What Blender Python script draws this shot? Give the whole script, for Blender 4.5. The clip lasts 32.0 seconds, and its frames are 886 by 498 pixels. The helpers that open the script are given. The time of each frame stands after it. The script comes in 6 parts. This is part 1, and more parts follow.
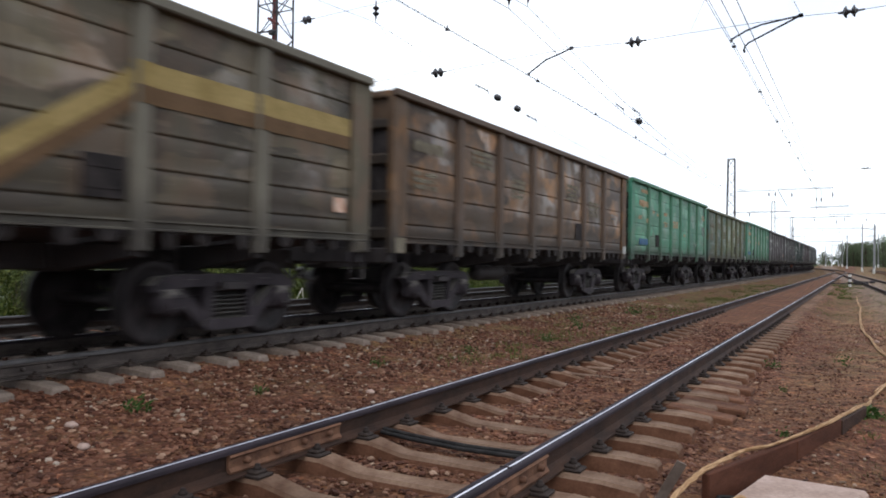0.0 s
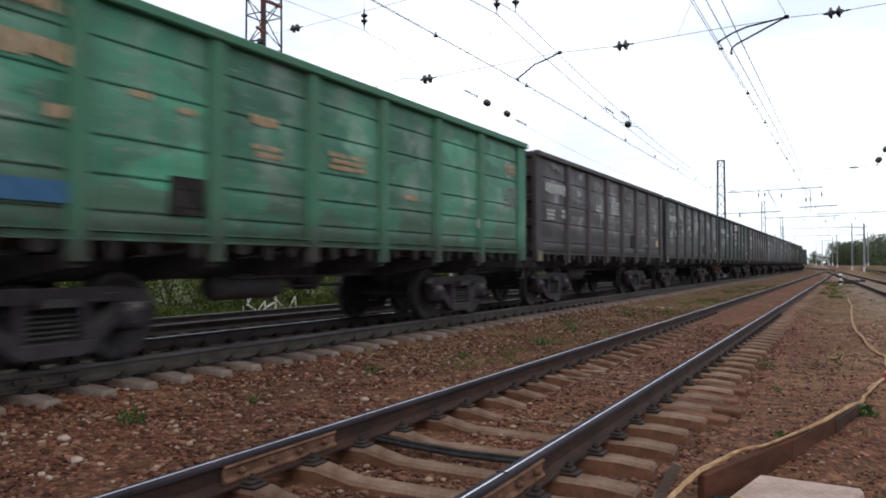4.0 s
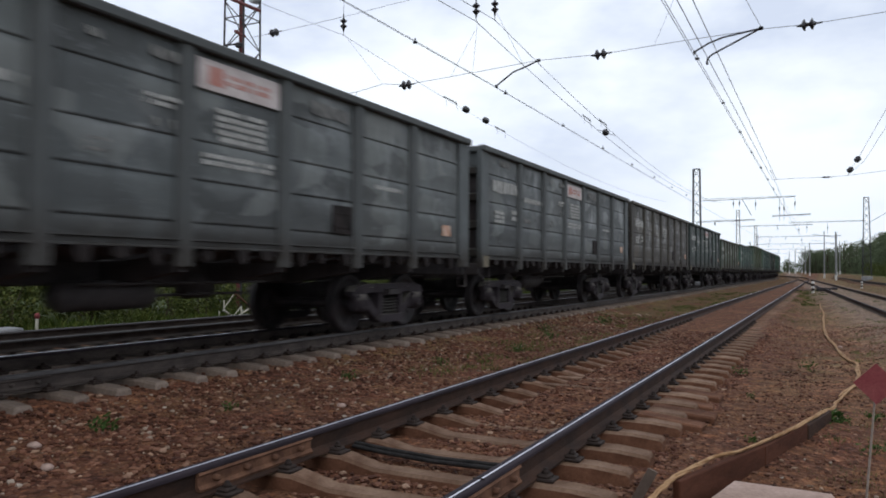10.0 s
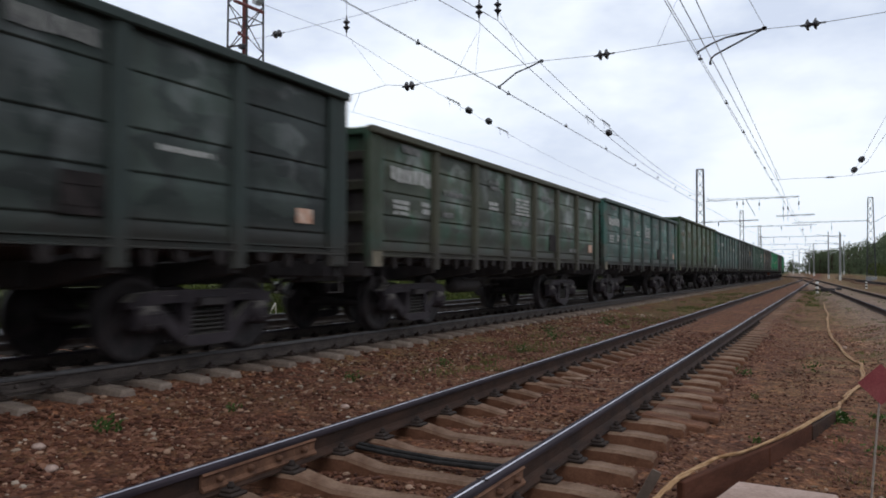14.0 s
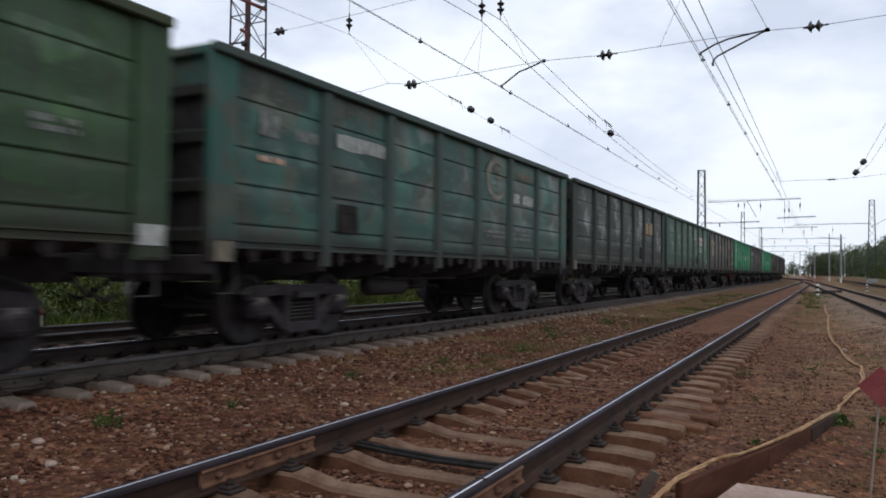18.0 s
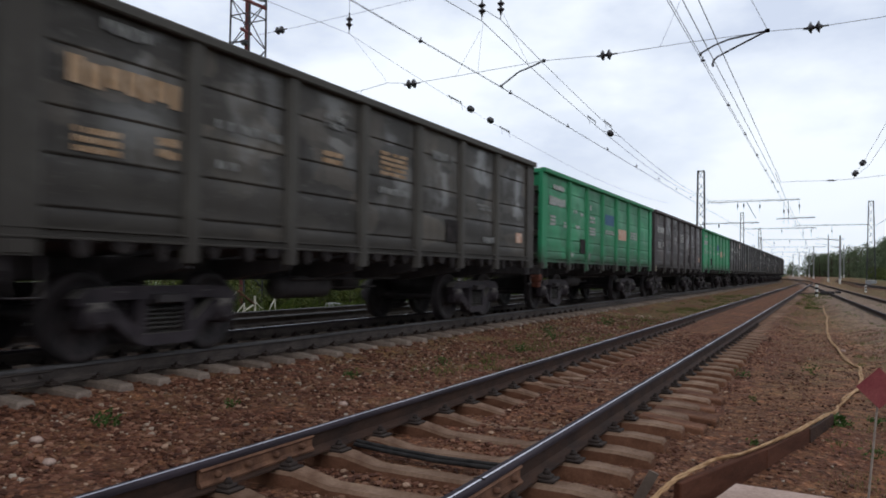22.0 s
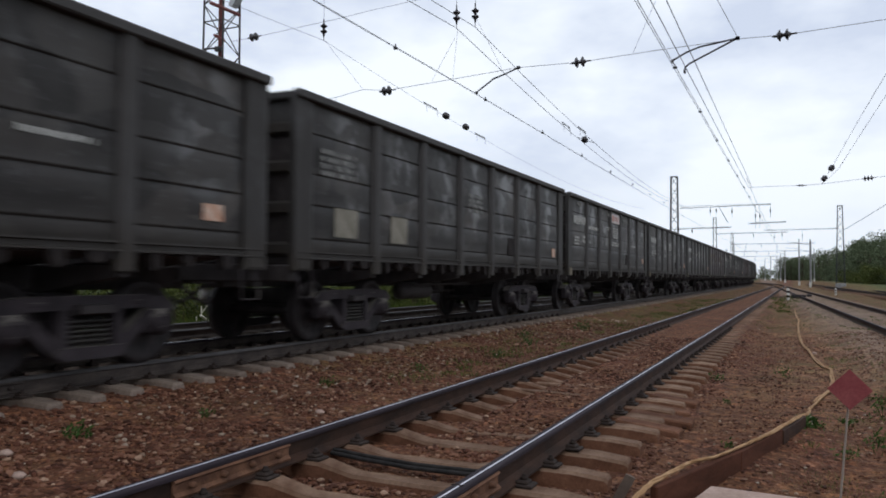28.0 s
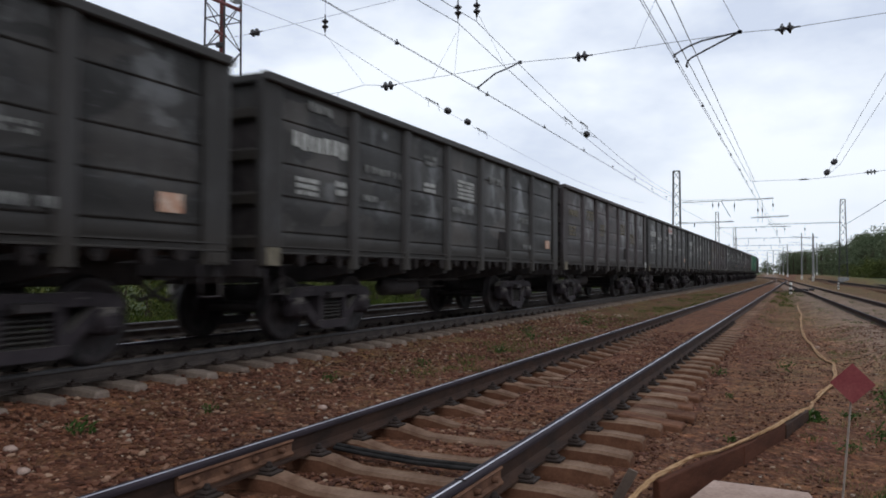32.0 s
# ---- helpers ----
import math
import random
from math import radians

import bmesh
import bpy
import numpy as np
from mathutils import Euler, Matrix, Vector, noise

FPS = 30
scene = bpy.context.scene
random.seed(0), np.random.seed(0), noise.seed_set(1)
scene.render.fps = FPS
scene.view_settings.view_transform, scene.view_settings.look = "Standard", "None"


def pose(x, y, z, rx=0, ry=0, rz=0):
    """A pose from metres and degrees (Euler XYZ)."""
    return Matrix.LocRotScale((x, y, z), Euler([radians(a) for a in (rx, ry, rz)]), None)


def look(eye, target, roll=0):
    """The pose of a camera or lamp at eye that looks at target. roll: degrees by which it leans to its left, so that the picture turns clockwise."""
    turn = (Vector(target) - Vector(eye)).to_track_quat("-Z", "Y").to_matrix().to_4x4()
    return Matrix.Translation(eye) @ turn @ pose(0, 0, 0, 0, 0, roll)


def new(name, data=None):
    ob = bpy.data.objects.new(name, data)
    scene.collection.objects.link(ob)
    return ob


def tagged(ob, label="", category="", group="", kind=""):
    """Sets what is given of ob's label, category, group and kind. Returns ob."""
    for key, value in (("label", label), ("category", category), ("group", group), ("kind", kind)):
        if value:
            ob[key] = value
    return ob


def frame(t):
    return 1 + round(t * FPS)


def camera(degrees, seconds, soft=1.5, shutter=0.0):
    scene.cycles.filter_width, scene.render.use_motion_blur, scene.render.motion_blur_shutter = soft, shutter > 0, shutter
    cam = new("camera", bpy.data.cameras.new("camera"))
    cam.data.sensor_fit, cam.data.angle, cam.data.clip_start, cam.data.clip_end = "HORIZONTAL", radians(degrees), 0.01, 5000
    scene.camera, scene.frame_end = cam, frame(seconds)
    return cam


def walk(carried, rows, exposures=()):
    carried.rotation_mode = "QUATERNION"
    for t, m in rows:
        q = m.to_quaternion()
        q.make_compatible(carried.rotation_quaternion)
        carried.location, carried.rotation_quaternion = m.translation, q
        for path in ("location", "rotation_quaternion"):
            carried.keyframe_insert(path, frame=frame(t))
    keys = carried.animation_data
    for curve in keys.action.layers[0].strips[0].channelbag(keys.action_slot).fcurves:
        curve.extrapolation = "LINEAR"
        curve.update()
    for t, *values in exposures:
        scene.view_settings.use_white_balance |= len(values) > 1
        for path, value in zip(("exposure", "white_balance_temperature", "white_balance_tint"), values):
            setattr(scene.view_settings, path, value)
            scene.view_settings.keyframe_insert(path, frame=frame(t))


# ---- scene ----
# Track runs along +y, the camera stands beside it; z = 0 is the top of the near rails.
EYE = Vector((0.0, 0.0, 1.148))
cam = camera(60.38, 32.0, 1.8, 0.42)


def aim(yaw, pitch, lean):
    y, p = radians(yaw), radians(pitch)
    return look(EYE, EYE + Vector((-math.sin(y) * math.cos(p), math.cos(y) * math.cos(p), math.sin(p))), lean)


walk(cam, [
    (0, aim(28.685, 0.696, 0.932)),
    (0.5, aim(28.780, 0.746, 1.000)),
    (1, aim(28.894, 0.746, 0.975)),
    (1.5, aim(28.813, 0.731, 0.867)),
    (2, aim(28.804, 0.769, 0.588)),
    (2.5, aim(28.794, 0.983, -0.254)),
    (3, aim(28.684, 1.144, -0.136)),
    (3.5, aim(28.457, 1.163, -0.034)),
    (5.5, aim(26.829, 1.117, -0.315)),
    (6, aim(26.588, 1.222, -0.279)),
    (6.5, aim(26.466, 1.460, -0.236)),
    (7, aim(26.360, 1.614, -0.114)),
    (7.5, aim(26.247, 1.721, -0.583)),
    (8, aim(26.425, 1.719, 0.253)),
    (8.5, aim(26.405, 1.741, 0.450)),
    (9, aim(26.408, 1.733, 0.513)),
    (9.5, aim(26.427, 1.719, 0.207)),
    (10, aim(26.453, 1.600, 0.242)),
    (10.5, aim(26.484, 1.418, 0.701)),
    (11, aim(26.473, 1.248, 0.475)),
    (11.5, aim(26.503, 1.357, -0.169)),
    (12, aim(26.543, 1.594, -0.624)),
    (12.5, aim(26.608, 1.650, -0.188)),
    (13, aim(26.650, 1.662, 0.074)),
    (13.5, aim(26.671, 1.668, 0.075)),
    (14, aim(26.698, 1.663, 0.152)),
    (14.5, aim(26.736, 1.605, 0.165)),
    (16.5, aim(26.726, 1.502, 0.592)),
    (17, aim(26.746, 1.470, 0.671)),
    (17.5, aim(26.771, 1.532, 0.686)),
    (18, aim(26.753, 1.576, 0.664)),
    (18.5, aim(26.750, 1.531, 0.920)),
    (19, aim(26.750, 1.501, 0.879)),
    (19.5, aim(26.746, 1.518, 0.901)),
    (20, aim(26.747, 1.555, 0.861)),
    (20.5, aim(26.731, 1.569, 0.880)),
    (21, aim(26.747, 1.555, 0.861)),
    (21.5, aim(26.731, 1.545, 0.892)),
    (22, aim(26.701, 1.549, 0.858)),
    (22.5, aim(26.680, 1.515, 0.919)),
    (23, aim(26.667, 1.456, 0.940)),
    (23.5, aim(26.663, 1.456, 0.937)),
    (24, aim(26.563, 1.473, 0.682)),
    (24.5, aim(26.248, 1.535, 0.894)),
    (25, aim(25.818, 1.727, 0.878)),
    (25.5, aim(25.369, 1.848, 0.825)),
    (27.5, aim(24.980, 2.104, 0.434)),
    (28, aim(24.919, 2.057, 0.414)),
    (28.5, aim(24.883, 2.024, 0.424)),
    (29, aim(24.907, 1.972, 0.430)),
    (29.5, aim(24.899, 1.914, 0.324)),
    (30, aim(24.911, 1.853, 0.373)),
    (30.5, aim(24.912, 1.810, 0.336)),
    (31, aim(24.996, 1.786, 0.313)),
    (31.5, aim(25.051, 1.783, 0.262)),
    (32, aim(25.079, 1.696, 0.240)),
], exposures=[(0, 0.42), (2.0, 0.36), (3.5, 0.26), (6.0, 0.12), (9.0, -0.08), (14.0, -0.16), (32.0, -0.2)])

# ---- light: overcast sky and a weak, very soft sun ----
world = bpy.data.worlds.new("sky")
scene.world = world
world.use_nodes = True
wn, wl = world.node_tree.nodes, world.node_tree.links
wn.clear()
w_out, w_bg = wn.new("ShaderNodeOutputWorld"), wn.new("ShaderNodeBackground")
w_sky = wn.new("ShaderNodeTexSky")
w_sky.sky_type, w_sky.sun_disc = "NISHITA", False
w_sky.sun_elevation, w_sky.sun_rotation = radians(48), radians(150)
w_sky.air_density, w_sky.dust_density = 1.0, 2.0
w_scale = wn.new("ShaderNodeVectorMath")
w_scale.operation = "SCALE"
w_scale.inputs["Scale"].default_value = 0.055
w_co, w_map = wn.new("ShaderNodeTexCoord"), wn.new("ShaderNodeMapping")
w_map.inputs["Scale"].default_value = (1.0, 1.0, 2.2)
w_noise = wn.new("ShaderNodeTexNoise")
w_noise.inputs["Scale"].default_value, w_noise.inputs["Detail"].default_value = 2.6, 6.0
w_noise.inputs["Roughness"].default_value = 0.55
w_ramp = wn.new("ShaderNodeValToRGB")
w_ramp.color_ramp.elements[0].position, w_ramp.color_ramp.elements[0].color = 0.42, (1.24, 1.32, 1.43, 1)
w_ramp.color_ramp.elements[1].position, w_ramp.color_ramp.elements[1].color = 0.62, (0.84, 0.935, 1.13, 1)
w_mix = wn.new("ShaderNodeMix")
w_mix.data_type = "RGBA"
w_mix.inputs["Factor"].default_value = 0.86
wl.new(w_co.outputs["Generated"], w_map.inputs["Vector"])
wl.new(w_map.outputs["Vector"], w_noise.inputs["Vector"])
wl.new(w_noise.outputs["Fac"], w_ramp.inputs["Fac"])
wl.new(w_sky.outputs["Color"], w_scale.inputs[0])
wl.new(w_scale.outputs["Vector"], w_mix.inputs["A"])
w_sep, w_low, w_pale = wn.new("ShaderNodeSeparateXYZ"), wn.new("ShaderNodeMapRange"), wn.new("ShaderNodeMix")
w_pale.data_type = "RGBA"
w_low.inputs["From Min"].default_value, w_low.inputs["From Max"].default_value = 0.02, 0.17
wl.new(w_co.outputs["Generated"], w_sep.inputs[0])
wl.new(w_sep.outputs["Z"], w_low.inputs["Value"])
wl.new(w_low.outputs["Result"], w_pale.inputs["Factor"])
w_pale.inputs["A"].default_value = (1.12, 1.20, 1.31, 1)
wl.new(w_ramp.outputs["Color"], w_pale.inputs["B"])
wl.new(w_pale.outputs["Result"], w_mix.inputs["B"])
wl.new(w_mix.outputs["Result"], w_bg.inputs["Color"])
wl.new(w_bg.outputs["Background"], w_out.inputs["Surface"])
w_bg.inputs["Strength"].default_value = 1.0
sun = new("sun", bpy.data.lights.new("sun", "SUN"))
sun.data.energy, sun.data.angle, sun.data.color = 0.55, radians(30), (1.0, 0.96, 0.9)
sun.matrix_world = look((30, -40, 55), (0, 0, 0))


# ---- materials ----
def material(name, rough=0.8, metal=0.0):
    m = bpy.data.materials.new(name)
    m.use_nodes = True
    b = m.node_tree.nodes["Principled BSDF"]
    b.inputs["Roughness"].default_value, b.inputs["Metallic"].default_value = rough, metal
    b.inputs["Specular IOR Level"].default_value = 0.5 if rough < 0.56 or metal > 0.2 else 0.15
    return m, m.node_tree.nodes, m.node_tree.links, b


def coords(n, l, scale, kind="Object"):
    co, mp = n.new("ShaderNodeTexCoord"), n.new("ShaderNodeMapping")
    mp.inputs["Scale"].default_value = scale
    l.new(co.outputs[kind], mp.inputs["Vector"])
    return mp.outputs["Vector"]


def noise_tex(n, l, vec, scale, detail=4.0, rough=0.6):
    t = n.new("ShaderNodeTexNoise")
    t.inputs["Scale"].default_value, t.inputs["Detail"].default_value, t.inputs["Roughness"].default_value = scale, detail, rough
    l.new(vec, t.inputs["Vector"])
    return t.outputs["Fac"]


def ramp(n, l, fac, stops):
    r = n.new("ShaderNodeValToRGB")
    e = r.color_ramp.elements
    while len(e) < len(stops):
        e.new(0.5)
    for s, (pos, col) in zip(e, stops):
        s.position, s.color = pos, (*col, 1) if len(col) == 3 else col
    l.new(fac, r.inputs["Fac"])
    return r.outputs["Color"]


def mix(n, l, fac, a, b, blend="MIX"):
    m = n.new("ShaderNodeMix")
    m.data_type, m.blend_type = "RGBA", blend
    for sock, v in (("Factor", fac), ("A", a), ("B", b)):
        if isinstance(v, (int, float)):
            m.inputs[sock].default_value = v
        elif isinstance(v, tuple):
            m.inputs[sock].default_value = (*v, 1)
        else:
            l.new(v, m.inputs[sock])
    return m.outputs["Result"]


def bump(n, l, b, height, strength=0.4, dist=0.01):
    bp = n.new("ShaderNodeBump")
    bp.inputs["Strength"].default_value, bp.inputs["Distance"].default_value = strength, dist
    l.new(height, bp.inputs["Height"])
    l.new(bp.outputs["Normal"], b.inputs["Normal"])


def simple(name, c1, c2, scale=6.0, rough=0.8, metal=0.0, bumps=0.3, stretch=(1, 1, 1), rnd=0.0, fine=12.0):
    """Two tones by broad noise, broken by fine noise, with a little relief."""
    m, n, l, b = material(name, rough, metal)
    v = coords(n, l, stretch)
    f1, f2 = noise_tex(n, l, v, scale), noise_tex(n, l, v, scale * fine, 5.0, 0.7)
    col = ramp(n, l, f1, [(0.35, c1), (0.65, c2)])
    col = mix(n, l, 0.5, col, ramp(n, l, f2, [(0.3, (0.55, 0.55, 0.55)), (0.7, (1.3, 1.3, 1.3))]), "MULTIPLY")
    if rnd:
        info = n.new("ShaderNodeObjectInfo")
        col = mix(n, l, rnd, col, ramp(n, l, info.outputs["Random"], [(0.0, (0.5, 0.45, 0.42)), (1.0, (1.5, 1.5, 1.5))]), "MULTIPLY")
    l.new(col, b.inputs["Base Color"])
    bump(n, l, b, f2, bumps)
    return m


def wagon_paint(name, base, dirt, scuff, scuff_amount=0.5, dark=0.5, rust=(0.07, 0.035, 0.02), patch=None, worn=False):
    """Worn freight paint: broad fading, vertical dirt runs, pale scuffs, rust in specks, darker towards the bottom;
    worn: the bulged middle of a sheet is rubbed pale, with sky sheen painted in.
    """
    m, n, l, b = material(name, 0.68)
    b.inputs["Specular IOR Level"].default_value = 0.28
    co, info, shift = n.new("ShaderNodeTexCoord"), n.new("ShaderNodeObjectInfo"), n.new("ShaderNodeVectorMath")
    shift.operation = "MULTIPLY_ADD"
    l.new(info.outputs["Random"], shift.inputs[0])
    shift.inputs[1].default_value = (37.0, 91.0, 53.0)
    l.new(co.outputs["Object"], shift.inputs[2])
    v = shift.outputs["Vector"]

    def stretched(s):
        mp = n.new("ShaderNodeMapping")
        mp.inputs["Scale"].default_value = s
        l.new(v, mp.inputs["Vector"])
        return mp.outputs["Vector"]

    def ranged(sock, a, c):
        r = n.new("ShaderNodeMapRange")
        r.inputs["From Min"].default_value, r.inputs["From Max"].default_value = a, c
        l.new(sock, r.inputs["Value"])
        return r.outputs["Result"]

    def math_node(op, a, c):
        t = n.new("ShaderNodeMath")
        t.operation = op
        for k, q in enumerate((a, c)):
            if isinstance(q, float):
                t.inputs[k].default_value = q
            else:
                l.new(q, t.inputs[k])
        return t.outputs[0]

    big = noise_tex(n, l, v, 0.9, 5.0, 0.65)
    runs = noise_tex(n, l, stretched((3.5, 3.5, 0.45)), 1.6, 5.0, 0.65)
    fine = noise_tex(n, l, v, 14.0, 6.0, 0.75)
    blot = noise_tex(n, l, stretched((1.0, 1.0, 0.7)), 1.9, 5.0, 0.68)
    sep = n.new("ShaderNodeSeparateXYZ")
    l.new(co.outputs["Object"], sep.inputs[0])
    col = mix(n, l, ramp(n, l, big, [(0.35, (0, 0, 0)), (0.75, (dark,) * 3)]), base, dirt)
    if patch:
        col = mix(n, l, ramp(n, l, noise_tex(n, l, v, 1.3, 3.0, 0.55), [(0.5, (0, 0, 0)), (0.56, (0.8,) * 3)]), col, patch)
    col = mix(n, l, ramp(n, l, runs, [(0.45, (0, 0, 0)), (0.8, (0.6,) * 3)]), col, dirt)
    rub_sheen = ramp(n, l, blot, [(0.50, (0, 0, 0)), (0.72, (scuff_amount,) * 3)])
    if worn:
        mid = ranged(math_node("ABSOLUTE", math_node("ADD", sep.outputs["Y"], -0.12), 0.0), 0.75, 0.15)
        mid = math_node("MULTIPLY", mid, ranged(sep.outputs["Z"], 1.75, 2.2))
        rub_sheen = math_node("MULTIPLY", mid, ramp(n, l, blot, [(0.46, (0, 0, 0)), (0.56, (min(1.0, scuff_amount * 1.7),) * 3)]))
        # darker towards the posts, following the runs
        edge = ranged(math_node("ABSOLUTE", sep.outputs["Y"], 0.0), 0.55, 0.95)
        col = mix(n, l, math_node("MULTIPLY", edge, runs), col, dirt)
        warp = n.new("ShaderNodeVectorMath")
        warp.operation = "MULTIPLY_ADD"
        wobble = n.new("ShaderNodeTexNoise")
        wobble.inputs["Scale"].default_value, wobble.inputs["Detail"].default_value = 3.0, 4.0
        l.new(v, wobble.inputs["Vector"])
        l.new(wobble.outputs["Color"], warp.inputs[0])
        warp.inputs[1].default_value = (0.35, 0.5, 0.22)
        l.new(v, warp.inputs[2])
        mp = n.new("ShaderNodeMapping")
        mp.inputs["Scale"].default_value = (0.5, 1.35, 2.5)
        l.new(warp.outputs["Vector"], mp.inputs["Vector"])
        cells = n.new("ShaderNodeTexVoronoi")
        cells.inputs["Scale"].default_value = 1.0
        l.new(mp.outputs["Vector"], cells.inputs["Vector"])
        cell = n.new("ShaderNodeSeparateXYZ")
        l.new(cells.outputs["Color"], cell.inputs[0])
        col = mix(n, l, min(1.0, dark * 1.6), col, ramp(n, l, cell.outputs["X"], [(0.1, (0.55, 0.53, 0.52)), (0.45, (0.95, 0.95, 0.95)), (0.7, (1.2, 1.18, 1.15)), (0.95, (1.7, 1.62, 1.55))]), "MULTIPLY")
        # dark patches in some cells, stronger towards the bottom
        low_patch = math_node("MULTIPLY", ranged(sep.outputs["Z"], 2.45, 1.75), ramp(n, l, cell.outputs["Y"], [(0.52, (0, 0, 0)), (0.62, (0.8,) * 3)]))
        col = mix(n, l, low_patch, col, dirt)
        tone = ramp(n, l, info.outputs["Random"], [(0.0, (0.72, 0.72, 0.72)), (0.5, (1.0, 1.0, 1.0)), (1.0, (1.28, 1.26, 1.22))])
        col = mix(n, l, 1.0, col, tone, "MULTIPLY")
        chips = noise_tex(n, l, stretched((1.0, 2.2, 5.0)), 3.2, 4.0, 0.7)
        col = mix(n, l, ramp(n, l, chips, [(0.60, (0, 0, 0)), (0.66, (0.55,) * 3)]), col, scuff)
        dark_runs = noise_tex(n, l, stretched((1.0, 5.0, 0.5)), 1.8, 4.0, 0.6)
        col = mix(n, l, ramp(n, l, dark_runs, [(0.55, (0, 0, 0)), (0.66, (0.6,) * 3)]), col, dirt)
        pick = ramp(n, l, cell.outputs["Z"], [(0.38, (0.12,) * 3), (0.46, (1.0,) * 3)])
        rub_sheen = math_node("MULTIPLY", rub_sheen, pick)
        gloss = n.new("ShaderNodeMapRange")
        gloss.inputs["To Min"].default_value, gloss.inputs["To Max"].default_value = 0.25, 0.65
        l.new(rub_sheen, gloss.inputs["Value"])
        l.new(gloss.outputs["Result"], b.inputs["Specular IOR Level"])
        smooth = n.new("ShaderNodeMapRange")
        smooth.inputs["To Min"].default_value, smooth.inputs["To Max"].default_value = 0.56, 0.30
        l.new(rub_sheen, smooth.inputs["Value"])
        l.new(smooth.outputs["Result"], b.inputs["Roughness"])
    # worn sheets: rubbed wear plus sky sheen, painted in as paler colour
    col = mix(n, l, math_node("MULTIPLY", rub_sheen, 0.28) if worn else rub_sheen, col, scuff)
    col = mix(n, l, ramp(n, l, fine, [(0.64, (0, 0, 0)), (0.80, (0.5,) * 3)]), col, rust)
    # colour darkens towards the bottom, broken up by blot
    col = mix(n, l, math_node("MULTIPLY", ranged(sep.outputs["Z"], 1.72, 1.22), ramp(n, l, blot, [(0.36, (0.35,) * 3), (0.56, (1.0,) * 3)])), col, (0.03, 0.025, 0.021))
    l.new(col, b.inputs["Base Color"])
    bump(n, l, b, fine, 0.25)
    return m


SHEETS = {
    "olive": ("olive_brown_paint", (0.092, 0.076, 0.047), (0.05, 0.039, 0.029), (0.185, 0.138, 0.105), 0.5, 0.8, (0.10, 0.05, 0.03), (0.105, 0.068, 0.043)),
    "rust": ("rust_brown_paint", (0.088, 0.05, 0.0265), (0.036, 0.024, 0.0155), (0.135, 0.10, 0.072), 0.6, 0.7, (0.07, 0.035, 0.02), (0.15, 0.074, 0.027)),
    "green": ("green_paint", (0.0346, 0.169, 0.103), (0.0576, 0.0998, 0.0666), (0.288, 0.229, 0.193), 0.35, 0.35),
    "bright": ("bright_green_paint", (0.0215, 0.216, 0.0977), (0.0323, 0.147, 0.0716), (0.0806, 0.25, 0.13), 0.15, 0.25),
    "moss": ("mossy_green_paint", (0.066, 0.082, 0.031), (0.044, 0.044, 0.024), (0.12, 0.132, 0.115), 0.5, 0.5, (0.0855, 0.045, 0.024), (0.026, 0.082, 0.066)),
    "drab": ("drab_brown_grey_paint", (0.047, 0.042, 0.0355), (0.027, 0.0235, 0.0205), (0.10, 0.094, 0.085), 0.5, 0.6),
    "grey": ("dark_grey_paint", (0.034, 0.0318, 0.0305), (0.0195, 0.0175, 0.0172), (0.072, 0.07, 0.074), 0.5, 0.6),
    "brown": ("brown_grey_paint", (0.0452, 0.0366, 0.0364), (0.0253, 0.0203, 0.0204), (0.0805, 0.0732, 0.0779), 0.5, 0.6),
    "blue": ("blue_grey_paint", (0.091, 0.102, 0.105), (0.0554, 0.0599, 0.0611), (0.166, 0.18, 0.186), 0.4, 0.5),
    "slate": ("slate_green_paint", (0.0205, 0.032, 0.0285), (0.0138, 0.0178, 0.0162), (0.05, 0.058, 0.053), 0.4, 0.6),
    "teal": ("teal_paint", (0.0282, 0.092, 0.072), (0.0322, 0.053, 0.0463), (0.142, 0.141, 0.129), 0.35, 0.4, (0.142, 0.0413, 0.0257), (0.065, 0.065, 0.0494)),
    "fern": ("fern_green_paint", (0.0215, 0.078, 0.049), (0.0244, 0.036, 0.026), (0.0894, 0.117, 0.094), 0.35, 0.4, (0.10, 0.0315, 0.021), (0.0293, 0.062, 0.044)),
    "forest": ("forest_green_paint", (0.029, 0.068, 0.0265), (0.0244, 0.0324, 0.021), (0.0894, 0.117, 0.084), 0.35, 0.4, (0.114, 0.0315, 0.021), (0.0293, 0.0558, 0.0336)),
    "loden": ("loden_green_paint", (0.033, 0.045, 0.026), (0.024, 0.024, 0.018), (0.085, 0.10, 0.082), 0.5, 0.5, (0.085, 0.04, 0.026), (0.026, 0.066, 0.040)),
    "black": ("black_green_paint", (0.0195, 0.0265, 0.0195), (0.0148, 0.0165, 0.0135), (0.068, 0.076, 0.068), 0.45, 0.6),
}
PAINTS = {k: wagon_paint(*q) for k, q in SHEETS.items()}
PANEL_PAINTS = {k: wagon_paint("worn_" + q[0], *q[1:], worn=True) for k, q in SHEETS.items()}
